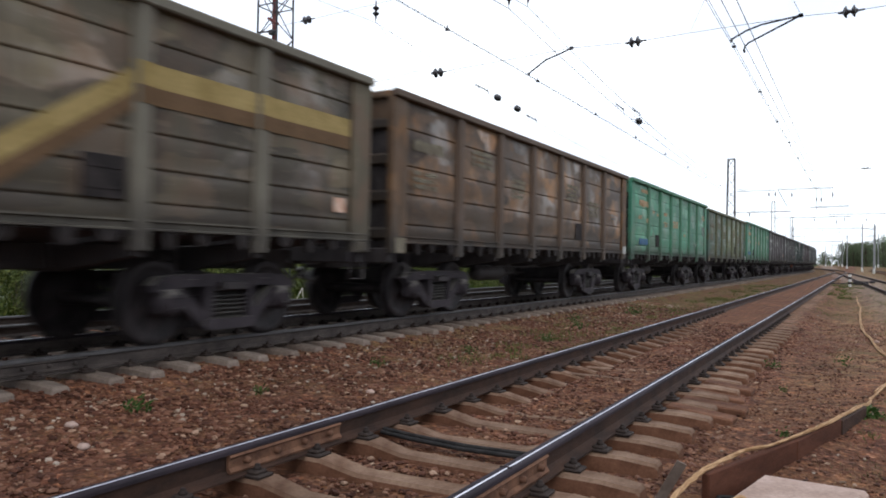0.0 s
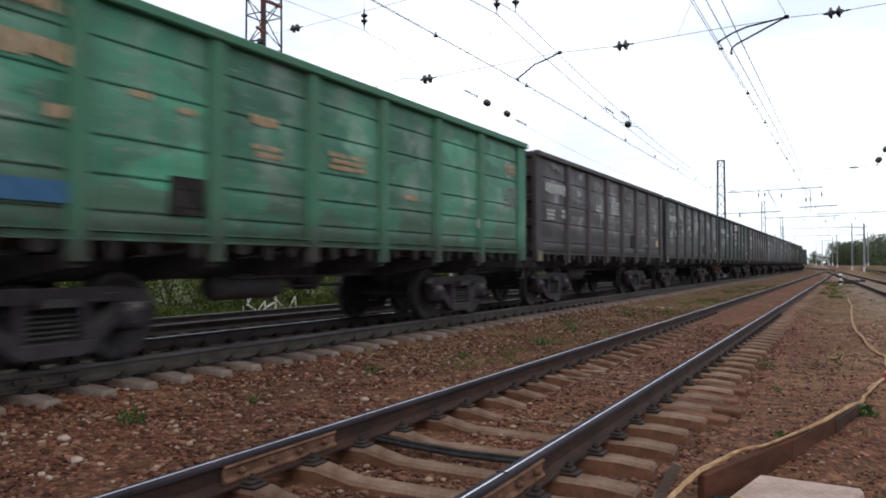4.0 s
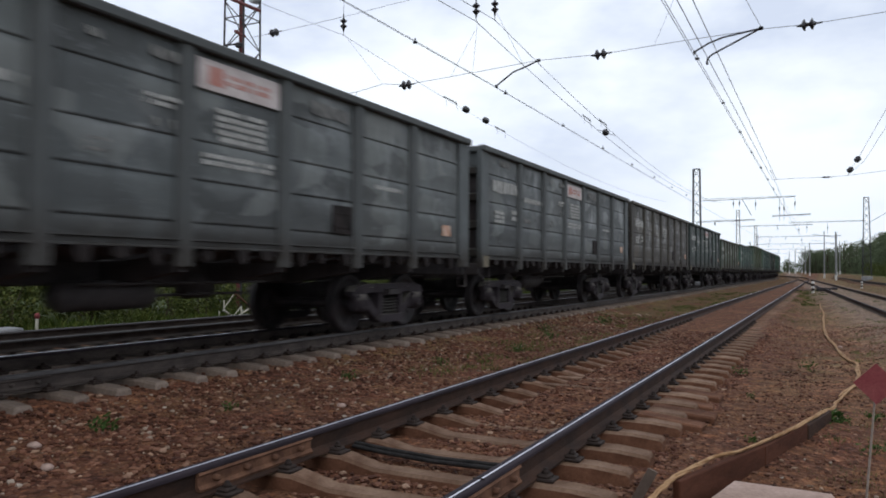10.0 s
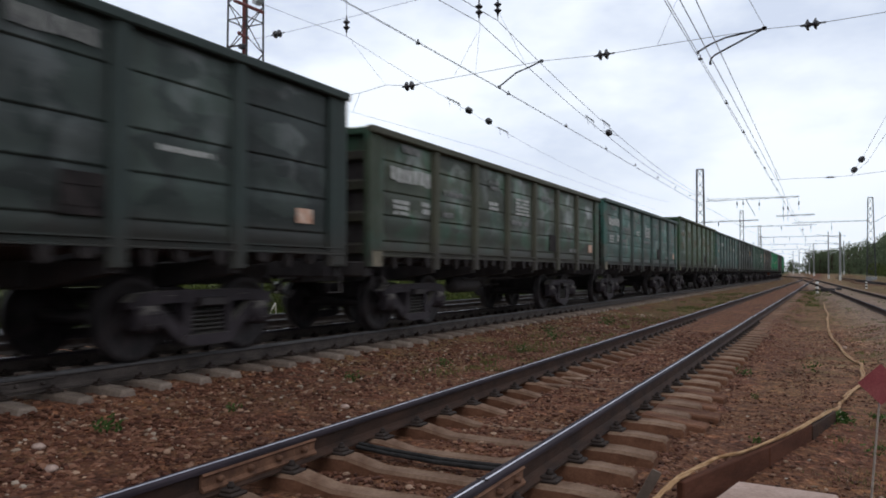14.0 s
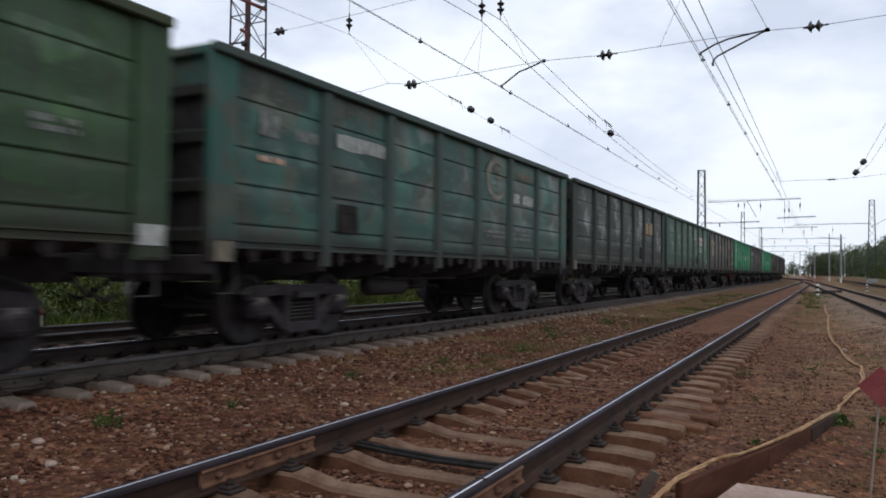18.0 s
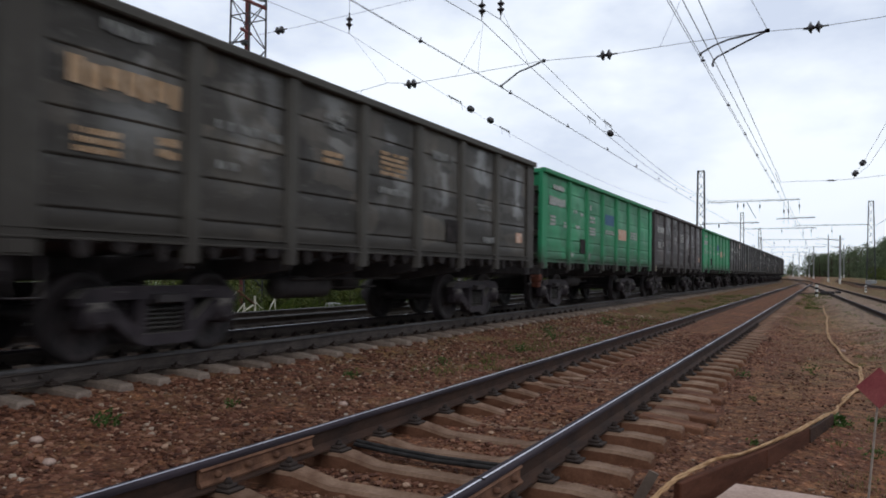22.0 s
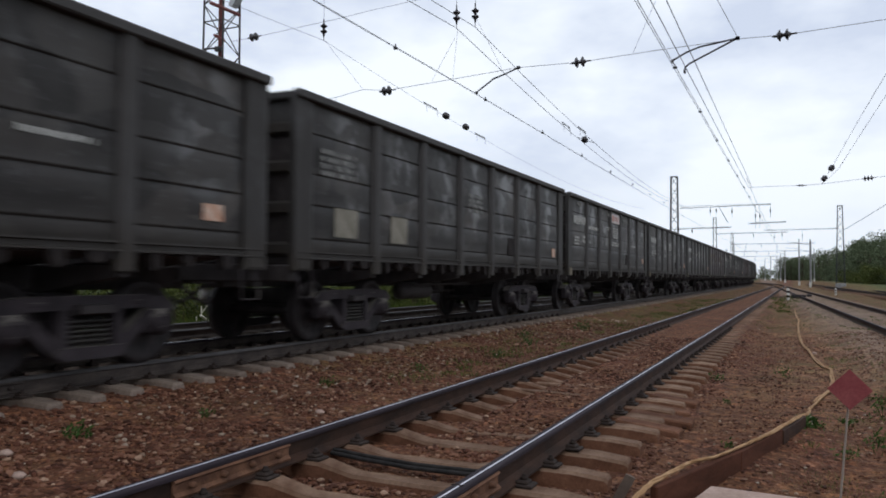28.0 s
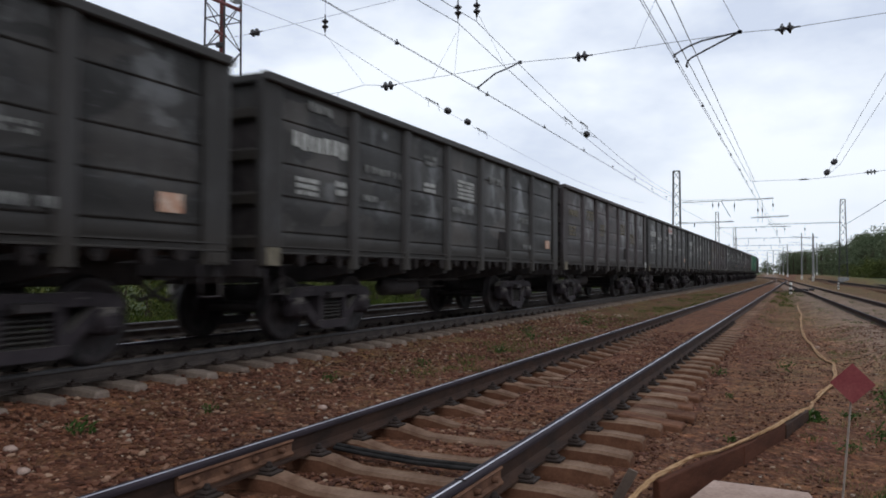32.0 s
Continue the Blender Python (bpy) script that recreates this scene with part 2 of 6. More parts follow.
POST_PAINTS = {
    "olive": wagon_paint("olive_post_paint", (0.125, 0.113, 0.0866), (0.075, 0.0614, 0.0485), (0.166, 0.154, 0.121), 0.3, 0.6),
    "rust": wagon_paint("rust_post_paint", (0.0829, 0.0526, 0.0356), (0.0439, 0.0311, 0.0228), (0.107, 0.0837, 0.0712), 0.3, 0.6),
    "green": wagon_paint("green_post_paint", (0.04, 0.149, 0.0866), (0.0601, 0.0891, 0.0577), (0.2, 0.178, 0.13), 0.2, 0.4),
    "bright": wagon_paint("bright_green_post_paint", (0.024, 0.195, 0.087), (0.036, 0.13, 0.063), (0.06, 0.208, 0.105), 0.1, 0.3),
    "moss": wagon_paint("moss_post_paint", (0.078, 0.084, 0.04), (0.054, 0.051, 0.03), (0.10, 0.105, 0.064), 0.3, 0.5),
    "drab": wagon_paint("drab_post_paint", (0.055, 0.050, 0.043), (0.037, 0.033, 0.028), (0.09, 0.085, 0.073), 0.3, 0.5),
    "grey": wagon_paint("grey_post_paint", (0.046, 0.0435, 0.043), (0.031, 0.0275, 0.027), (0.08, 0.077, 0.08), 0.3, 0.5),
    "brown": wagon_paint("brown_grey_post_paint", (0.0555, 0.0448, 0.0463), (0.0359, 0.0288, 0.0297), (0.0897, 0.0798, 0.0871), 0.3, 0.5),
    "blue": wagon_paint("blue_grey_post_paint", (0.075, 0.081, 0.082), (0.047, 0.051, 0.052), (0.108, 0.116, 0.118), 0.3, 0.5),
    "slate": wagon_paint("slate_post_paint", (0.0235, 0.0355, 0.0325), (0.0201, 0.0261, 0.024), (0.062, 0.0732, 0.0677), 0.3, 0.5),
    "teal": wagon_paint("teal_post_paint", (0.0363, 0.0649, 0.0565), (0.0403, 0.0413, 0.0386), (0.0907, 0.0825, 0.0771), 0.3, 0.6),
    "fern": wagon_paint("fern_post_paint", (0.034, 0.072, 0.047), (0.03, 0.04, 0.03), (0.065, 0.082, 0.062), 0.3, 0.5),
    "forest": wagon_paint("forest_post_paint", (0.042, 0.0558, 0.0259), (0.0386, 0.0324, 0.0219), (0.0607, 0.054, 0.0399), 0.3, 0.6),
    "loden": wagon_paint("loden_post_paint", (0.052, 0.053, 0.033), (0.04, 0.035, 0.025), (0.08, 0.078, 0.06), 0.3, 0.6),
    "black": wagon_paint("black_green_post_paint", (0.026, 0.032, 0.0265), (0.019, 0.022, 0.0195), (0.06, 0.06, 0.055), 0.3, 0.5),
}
M_STEEL = simple("dark_running_gear", (0.026, 0.0228, 0.0232), (0.054, 0.047, 0.048), 3.0, 0.7, 0.0, 0.3)
M_CAST = simple("dusty_cast_steel", (0.0226, 0.0186, 0.0215), (0.0425, 0.035, 0.0393), 4.0, 0.75, 0.0, 0.3)
def dusty(m, colour):
    """Dust settled on faces that look up, with their highlight painted in."""
    n, l = m.node_tree.nodes, m.node_tree.links
    b = n["Principled BSDF"]
    geo, sep, rg = n.new("ShaderNodeNewGeometry"), n.new("ShaderNodeSeparateXYZ"), n.new("ShaderNodeMapRange")
    l.new(geo.outputs["Normal"], sep.inputs[0])
    l.new(sep.outputs["Z"], rg.inputs["Value"])
    rg.inputs["From Min"].default_value, rg.inputs["From Max"].default_value = 0.25, 0.8
    old = b.inputs["Base Color"].links[0].from_socket
    l.new(mix(n, l, rg.outputs["Result"], old, colour), b.inputs["Base Color"])


dusty(M_CAST, (0.125, 0.112, 0.10))
M_TREAD = simple("worn_wheel_steel", (0.0125, 0.011, 0.0115), (0.033, 0.027, 0.028), 5.0, 0.6, 0.15, 0.2)
M_GRIME = simple("grimy_latch_iron", (0.010, 0.0086, 0.0088), (0.030, 0.0245, 0.0238), 3.0, 0.85)
M_SPRING = simple("spring_steel", (0.03, 0.028, 0.027), (0.06, 0.055, 0.05), 8.0, 0.6)
M_MARK = simple("worn_white_stencil", (0.26, 0.26, 0.25), (0.45, 0.45, 0.43), 9.0, 0.8)
M_FADED = simple("faded_stencil", (0.10, 0.10, 0.10), (0.24, 0.24, 0.23), 7.0, 0.8)
M_GHOST = simple("ghost_stencil", (0.115, 0.10, 0.074), (0.185, 0.162, 0.122), 5.0, 0.85)
M_PATCH = simple("pale_primer_patch", (0.16, 0.148, 0.12), (0.24, 0.222, 0.185), 3.0, 0.8)
M_PEACH = simple("peach_stencil", (0.28, 0.17, 0.09), (0.42, 0.30, 0.2), 7.0, 0.8)
M_PLATE = simple("orange_white_plate", (0.42, 0.2, 0.12), (0.55, 0.42, 0.34), 6.0, 0.6)
M_POSTER = simple("pale_pink_panel", (0.42, 0.36, 0.35), (0.55, 0.50, 0.49), 3.0, 0.6)
M_REDMARK = simple("red_stencil", (0.40, 0.17, 0.14), (0.47, 0.26, 0.23), 5.0, 0.7)
M_BLUEMARK = simple("blue_panel", (0.03, 0.08, 0.16), (0.04, 0.11, 0.2), 5.0, 0.6)
M_YELLOW = simple("faded_yellow_band", (0.21, 0.15, 0.055), (0.29, 0.215, 0.09), 2.0, 0.75)
M_UMBER = simple("umber_band", (0.085, 0.05, 0.025), (0.11, 0.065, 0.035), 2.0, 0.75)
M_RAIL = simple("rusty_rail_side", (0.023, 0.0135, 0.0105), (0.05, 0.026, 0.0175), 7.0, 0.8, 0.0, 0.3, (1, 0.4, 1))
M_RAILDARK = simple("oily_rail_side", (0.033, 0.0265, 0.024), (0.066, 0.053, 0.047), 9.0, 0.75, 0.0, 0.3, (1, 0.4, 1))
M_SHINE = simple("polished_rail_head", (0.50, 0.49, 0.54), (0.66, 0.65, 0.70), 4.0, 0.34, 1.0, 0.04, (1, 0.1, 1))
M_HEAD = simple("blue_black_rail_head", (0.016, 0.0125, 0.0155), (0.033, 0.025, 0.031), 5.0, 0.75, 0.0, 0.15, (1, 0.2, 1))
# dull head colour: dark wagon reflection painted in; third track shares it
M_DULL = simple("painted_dull_head", (0.045, 0.042, 0.043), (0.085, 0.08, 0.08), 5.0, 0.6, 0.0, 0.2, (1, 0.2, 1))
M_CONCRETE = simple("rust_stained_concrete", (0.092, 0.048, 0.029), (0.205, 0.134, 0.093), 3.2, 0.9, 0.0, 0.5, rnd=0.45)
M_GREYCONC = simple("grey_sleeper_concrete", (0.106, 0.082, 0.067), (0.19, 0.149, 0.123), 2.6, 0.9, 0.0, 0.5, rnd=0.4)
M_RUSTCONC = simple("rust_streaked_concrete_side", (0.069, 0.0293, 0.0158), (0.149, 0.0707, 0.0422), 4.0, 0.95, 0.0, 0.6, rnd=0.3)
M_DARKCONC = simple("dark_concrete", (0.022, 0.018, 0.015), (0.05, 0.04, 0.032), 3.0, 0.9, 0.0, 0.5, rnd=0.3)
M_RUSTIRON = simple("rusty_iron", (0.085, 0.042, 0.027), (0.19, 0.098, 0.06), 7.0, 0.85, 0.0, 0.5)
M_REDRUST = simple("red_rusted_iron", (0.10, 0.032, 0.022), (0.20, 0.075, 0.05), 6.0, 0.85, 0.0, 0.4)
M_BOLT = simple("dark_fastener_iron", (0.014, 0.0105, 0.0100), (0.034, 0.024, 0.020), 9.0, 0.8)
M_RUBBER = simple("black_cable_sheath", (0.012, 0.011, 0.011), (0.03, 0.027, 0.026), 9.0, 0.75)
M_HOSE = simple("tan_cable_sheath", (0.26, 0.145, 0.068), (0.42, 0.265, 0.145), 8.0, 0.8)
M_BOARD = simple("rust_brown_timber", (0.0468, 0.0165, 0.00909), (0.0872, 0.0329, 0.019), 4.0, 0.9, 0.0, 0.5, (1, 0.25, 1))
M_SLAB = simple("pinkish_concrete", (0.30, 0.21, 0.17), (0.43, 0.315, 0.265), 3.0, 0.9, 0.0, 0.5)
M_REDSIGN = simple("faded_red_enamel", (0.20, 0.045, 0.05), (0.25, 0.07, 0.07), 9.0, 0.8)
M_STICK = simple("grey_stick", (0.24, 0.20, 0.17), (0.32, 0.27, 0.23), 6.0, 0.8)
M_WHITEPAINT = simple("worn_white_paint", (0.5, 0.49, 0.46), (0.7, 0.69, 0.66), 5.0, 0.7)
M_PALEPOST = simple("dirty_cream_paint", (0.42, 0.40, 0.33), (0.6, 0.57, 0.48), 6.0, 0.8)
M_MAST = simple("grey_mast_steel", (0.0353, 0.0357, 0.0393), (0.0655, 0.0643, 0.0694), 3.0, 0.6)
M_MASTRED = simple("dark_red_pipe", (0.10, 0.03, 0.03), (0.16, 0.055, 0.05), 4.0, 0.6)
M_WIRE = simple("weathered_wire", (0.085, 0.085, 0.098), (0.15, 0.15, 0.17), 3.0, 0.5)
M_INSUL = simple("brown_glazed_insulator", (0.018, 0.016, 0.02), (0.03, 0.026, 0.03), 4.0, 0.25)
M_POLECONC = simple("pale_pole_concrete", (0.18, 0.18, 0.186), (0.27, 0.27, 0.273), 2.0, 0.9)
M_BARK = simple("bark", (0.045, 0.034, 0.025), (0.09, 0.07, 0.05), 5.0, 0.9)
M_GULL = simple("pale_lamp_shell", (0.35, 0.37, 0.4), (0.5, 0.52, 0.55), 4.0, 0.5)


def leaf_material(name, stops, trans=0.35):
    m, n, l, b = material(name, 0.75)
    geo = n.new("ShaderNodeNewGeometry")
    col = ramp(n, l, geo.outputs["Random Per Island"], stops)
    big = noise_tex(n, l, coords(n, l, (1, 1, 1)), 0.45, 3.0)
    col = mix(n, l, 0.7, col, ramp(n, l, big, [(0.3, (0.5, 0.55, 0.5)), (0.7, (1.3, 1.25, 1.1))]), "MULTIPLY")
    l.new(col, b.inputs["Base Color"])
    return m


M_LEAF = leaf_material("bush_leaves", [(0.0, (0.036, 0.052, 0.012)), (0.6, (0.073, 0.093, 0.021)), (1.0, (0.135, 0.142, 0.04))])
# greens paled and greyed: distance haze painted into the leaf colour
M_TREE = leaf_material("hazy_tree_leaves", [(0.0, (0.06, 0.085, 0.045)), (0.6, (0.095, 0.122, 0.068)), (1.0, (0.135, 0.16, 0.10))])
M_GRASS = leaf_material("grass_blades", [(0.0, (0.052, 0.083, 0.021)), (0.5, (0.088, 0.112, 0.032)), (1.0, (0.165, 0.145, 0.062))])
M_VERGE = leaf_material("verge_grass_blades", [(0.0, (0.03, 0.055, 0.01)), (0.6, (0.065, 0.095, 0.018)), (1.0, (0.11, 0.125, 0.03))])
M_DRY = leaf_material("dry_litter_blades", [(0.0, (0.117, 0.066, 0.0345)), (0.5, (0.221, 0.132, 0.0747)), (1.0, (0.39, 0.276, 0.172))])
M_WEED = leaf_material("fresh_weed", [(0.0, (0.0261, 0.0587, 0.0122)), (1.0, (0.0587, 0.0994, 0.0245))])
M_PALE = leaf_material("pale_pebbles", [(0.0, (0.14, 0.086, 0.061)), (0.5, (0.22, 0.16, 0.127)), (1.0, (0.36, 0.30, 0.265))])
M_STONE = leaf_material("ballast_stones", [(0.0, (0.044, 0.018, 0.0125)), (0.35, (0.092, 0.0365, 0.0235)), (0.7, (0.142, 0.064, 0.0425)), (0.93, (0.20, 0.106, 0.074)), (1.0, (0.34, 0.23, 0.175))])


def ground_material():
    m, n, l, b = material("gravel_ground", 0.95)
    v = coords(n, l, (1, 1, 1))
    vor = n.new("ShaderNodeTexVoronoi")
    vor.inputs["Scale"].default_value = 30.0
    l.new(v, vor.inputs["Vector"])
    cell = n.new("ShaderNodeSeparateXYZ")
    l.new(vor.outputs["Color"], cell.inputs[0])
    stone = ramp(n, l, cell.outputs["X"], [(0.0, (0.043, 0.0155, 0.0095)), (0.5, (0.085, 0.0305, 0.018)), (0.85, (0.13, 0.052, 0.031)), (1.0, (0.25, 0.125, 0.084))])
    big, mid, fine = noise_tex(n, l, v, 0.35, 5.0), noise_tex(n, l, v, 1.6, 6.0, 0.65), noise_tex(n, l, v, 26.0, 6.0, 0.75)
    dirt = ramp(n, l, fine, [(0.34, (0.0523, 0.0245, 0.012)), (0.5, (0.116, 0.0564, 0.0282)), (0.68, (0.24, 0.13, 0.0695))])
    col = mix(n, l, ramp(n, l, mid, [(0.40, (0.1,) * 3), (0.62, (0.8,) * 3)]), stone, dirt)
    sep = n.new("ShaderNodeSeparateXYZ")
    l.new(v, sep.inputs[0])

    def band(axis, a, c):
        r = n.new("ShaderNodeMapRange")
        r.inputs["From Min"].default_value, r.inputs["From Max"].default_value = a, c
        l.new(sep.outputs[axis], r.inputs["Value"])
        return r.outputs["Result"]

    def times(a, c):
        t = n.new("ShaderNodeMath")
        t.operation = "MULTIPLY"
        l.new(a, t.inputs[0])
        l.new(c, t.inputs[1])
        return t.outputs[0]

    # tan trodden dirt on the walkway, grass between the tracks and further out
    tan = mix(n, l, fine, (0.175, 0.09, 0.053), (0.30, 0.175, 0.108))
    col = mix(n, l, times(times(times(band("X", -1.0, 0.4), band("X", 2.6, 1.5)), band("Y", 7, 15)), ramp(n, l, mid, [(0.38, (0.1,) * 3), (0.62, (0.8,) * 3)])), col, tan)
    green = mix(n, l, fine, (0.0545, 0.0582, 0.0177), (0.128, 0.124, 0.043))
    patchy = ramp(n, l, mid, [(0.42, (0, 0, 0)), (0.62, (0.62,) * 3)])
    col = mix(n, l, times(times(band("X", -3.4, -4.2), band("Y", 5, 17)), patchy), col, green)
    col = mix(n, l, times(times(band("X", -1.4, -0.6), band("Y", 18, 34)), patchy), col, green)
    col = mix(n, l, times(band("X", 5.0, 9.0), ramp(n, l, mid, [(0.3, (0.5,) * 3), (0.5, (1,) * 3)])), col, green)
    lush = mix(n, l, fine, (0.022, 0.034, 0.008), (0.05, 0.065, 0.016))
    col = mix(n, l, band("X", -13.5, -14.1), col, lush)
    meadow = mix(n, l, fine, (0.036, 0.05, 0.02), (0.072, 0.088, 0.036))
    col = mix(n, l, times(times(band("X", 7.5, 9.5), band("Y", 60, 85)), ramp(n, l, mid, [(0.25, (0.6,) * 3), (0.5, (1,) * 3)])), col, meadow)
    clover = ramp(n, l, noise_tex(n, l, v, 0.9, 5.0, 0.7), [(0.53, (0, 0, 0)), (0.65, (0.45,) * 3)])
    col = mix(n, l, times(times(band("X", 0.2, 0.7), band("Y", 4.3, 6)), clover), col, green)
    tufts = ramp(n, l, noise_tex(n, l, v, 1.5, 6.0, 0.75), [(0.50, (0, 0, 0)), (0.66, (0.6,) * 3)])
    col = mix(n, l, times(times(band("X", -1.3, -0.4), band("Y", 8, 14)), tufts), col, green)
    lane = n.new("ShaderNodeVectorMath")
    lane.operation = "DOT_PRODUCT"
    l.new(v, lane.inputs[0])
    lane.inputs[1].default_value = (1.0, 0.0455, 0.0)

    def lane_band(a, c):
        r = n.new("ShaderNodeMapRange")
        r.inputs["From Min"].default_value, r.inputs["From Max"].default_value = a, c
        l.new(lane.outputs["Value"], r.inputs["Value"])
        return r.outputs["Result"]

    ash = mix(n, l, fine, (0.125, 0.088, 0.068), (0.225, 0.165, 0.13))
    col = mix(n, l, times(times(times(lane_band(1.3, 2.3), lane_band(6.2, 5.2)), band("Y", 9, 15)), ramp(n, l, mid, [(0.3, (0.45,) * 3), (0.55, (0.9,) * 3)])), col, ash)
    clods = noise_tex(n, l, v, 7.0, 6.0, 0.75)
    col = mix(n, l, 0.9, col, ramp(n, l, clods, [(0.34, (0.42, 0.38, 0.37)), (0.5, (1.0, 1.0, 1.0)), (0.64, (1.95, 1.85, 1.62))]), "MULTIPLY")
    col = mix(n, l, 0.55, col, ramp(n, l, big, [(0.3, (0.62, 0.60, 0.60)), (0.7, (1.3, 1.3, 1.28))]), "MULTIPLY")
    l.new(col, b.inputs["Base Color"])
    bump(n, l, b, mix(n, l, 0.5, vor.outputs["Distance"], fine), 0.8, 0.03)
    return m


M_GROUND = ground_material()


# ---- mesh building ----
class Mesh:
    """Collects vertices and faces; smooth faces are kept apart from flat ones."""

    def __init__(self):
        self.v, self.f, self.s, self.m = [], [], [], []

    def add(self, verts, faces, smooth=False, slot=0):
        o = len(self.v)
        self.v += [tuple(p) for p in verts]
        self.f += [tuple(i + o for i in q) for q in faces]
        self.s += [smooth] * len(faces)
        self.m += [slot] * len(faces)
        return self

    def box(self, c, s, bevel=0.0, turn=None, slot=0):
        hx, hy, hz = s[0] / 2, s[1] / 2, s[2] / 2
        if bevel <= 0:
            vs = [Vector((x, y, z)) for x in (-hx, hx) for y in (-hy, hy) for z in (-hz, hz)]
            fs = [(0, 1, 3, 2), (4, 6, 7, 5), (0, 4, 5, 1), (2, 3, 7, 6), (0, 2, 6, 4), (1, 5, 7, 3)]
        else:
            b, vs, ids = bevel, [], {}
            for sx in (-1, 1):
                for sy in (-1, 1):
                    for sz in (-1, 1):
                        for ax in range(3):
                            p = [sx * (hx - b), sy * (hy - b), sz * (hz - b)]
                            p[ax] = (sx * hx, sy * hy, sz * hz)[ax]
                            ids[(sx, sy, sz, ax)] = len(vs)
                            vs.append(Vector(p))
            fs = []
            for ax in range(3):
                u, w = (ax + 1) % 3, (ax + 2) % 3
                for sg in (-1, 1):
                    q = []
                    for a, c2 in ((-1, -1), (1, -1), (1, 1), (-1, 1)):
                        k = [0, 0, 0]
                        k[ax], k[u], k[w] = sg, a, c2
                        q.append(ids[(*k, ax)])
                    fs.append(tuple(q if sg > 0 else q[::-1]))
                for a in (-1, 1):
                    for c2 in (-1, 1):
                        k1, k2 = [0, 0, 0], [0, 0, 0]
                        k1[u], k1[w], k1[ax] = a, c2, -1
                        k2[u], k2[w], k2[ax] = a, c2, 1
                        fs.append((ids[(*k1, u)], ids[(*k2, u)], ids[(*k2, w)], ids[(*k1, w)]))
            for sx in (-1, 1):
                for sy in (-1, 1):
                    for sz in (-1, 1):
                        fs.append(tuple(ids[(sx, sy, sz, ax)] for ax in range(3)))
        if turn is not None:
            vs = [turn @ p for p in vs]
        return self.add([p + Vector(c) for p in vs], fs, False, slot)

    def tube(self, pts, r, seg=8, cap=True, slot=0):
        pts = [Vector(p) for p in pts]
        rs = r if isinstance(r, (list, tuple)) else [r] * len(pts)
        vs, fs = [], []
        for i, p in enumerate(pts):
            d = (pts[min(i + 1, len(pts) - 1)] - pts[max(i - 1, 0)]).normalized()
            a = d.cross(Vector((0, 0, 1)))
            if a.length < 0.02:
                a = d.cross(Vector((1, 0, 0)))
            a.normalize()
            c2 = d.cross(a)
            for k in range(seg):
                t = 2 * math.pi * k / seg
                vs.append(p + rs[i] * (math.cos(t) * a + math.sin(t) * c2))
        for i in range(len(pts) - 1):
            for k in range(seg):
                k2 = (k + 1) % seg
                fs.append((i * seg + k, i * seg + k2, (i + 1) * seg + k2, (i + 1) * seg + k))
        self.add(vs, fs, True, slot)
        if cap:
            e = (len(pts) - 1) * seg
            self.add([vs[k] for k in range(seg)], [tuple(range(seg))], False, slot)
            self.add([vs[e + k] for k in range(seg)], [tuple(range(seg))[::-1]], False, slot)
        return self

    def lathe(self, prof, base, axis, seg=24, slot=0):
        """prof: (radius, distance along the axis)."""
        base, d = Vector(base), Vector(axis).normalized()
        a = d.cross(Vector((0, 0, 1)))
        if a.length < 0.02:
            a = d.cross(Vector((1, 0, 0)))
        a.normalize()
        c2 = d.cross(a)
        vs, fs = [], []
        for r, z in prof:
            for k in range(seg):
                t = 2 * math.pi * k / seg
                vs.append(base + d * z + max(r, 0.0005) * (math.cos(t) * a + math.sin(t) * c2))
        for i in range(len(prof) - 1):
            for k in range(seg):
                k2 = (k + 1) % seg
                fs.append((i * seg + k, i * seg + k2, (i + 1) * seg + k2, (i + 1) * seg + k))
        return self.add(vs, fs, True, slot)

    def prism(self, poly, axis, a, c, slot=0):
        """poly: points in the two other axes (in xyz order), extruded along axis from a to c."""
        def at(p, w):
            q = list(p)
            q.insert("xyz".index(axis), w)
            return q
        k = len(poly)
        vs = [at(p, a) for p in poly] + [at(p, c) for p in poly]
        fs = [tuple(range(k))[::-1], tuple(range(k, 2 * k))] + [(i, (i + 1) % k, (i + 1) % k + k, i + k) for i in range(k)]
        return self.add(vs, fs, False, slot)

    def sweep(self, poly, path, slot=0, slots=None):
        """A closed cross-section of (side, up) carried along path of (x, y, z)."""
        path = [Vector(p) for p in path]
        k, vs = len(poly), []
        for i, p in enumerate(path):
            d = path[min(i + 1, len(path) - 1)] - path[max(i - 1, 0)]
            side = Vector((d.y, -d.x, 0)).normalized()
            vs += [p + side * a + Vector((0, 0, b)) for a, b in poly]
        o = len(self.v)
        self.v += [tuple(p) for p in vs]
        for i in range(len(path) - 1):
            for j in range(k):
                j2 = (j + 1) % k
                self.f.append((o + i * k + j, o + i * k + j2, o + (i + 1) * k + j2, o + (i + 1) * k + j))
                self.s.append(False)
                self.m.append(slots[j] if slots else slot)
        e = o + (len(path) - 1) * k
        for cap in (tuple(o + j for j in range(k))[::-1], tuple(e + j for j in range(k))):
            self.f.append(cap)
            self.s.append(False)
            self.m.append(slot)
        return self

    def data(self, name, mats):
        me = bpy.data.meshes.new(name)
        me.from_pydata(self.v, [], self.f)
        me.polygons.foreach_set("use_smooth", self.s)
        me.polygons.foreach_set("material_index", self.m)
        for mt in (mats if isinstance(mats, (list, tuple)) else [mats]):
            me.materials.append(mt)
        bm = bmesh.new()
        bm.from_mesh(me)
        bmesh.ops.recalc_face_normals(bm, faces=bm.faces)
        bm.to_mesh(me)
        bm.free()
        return me


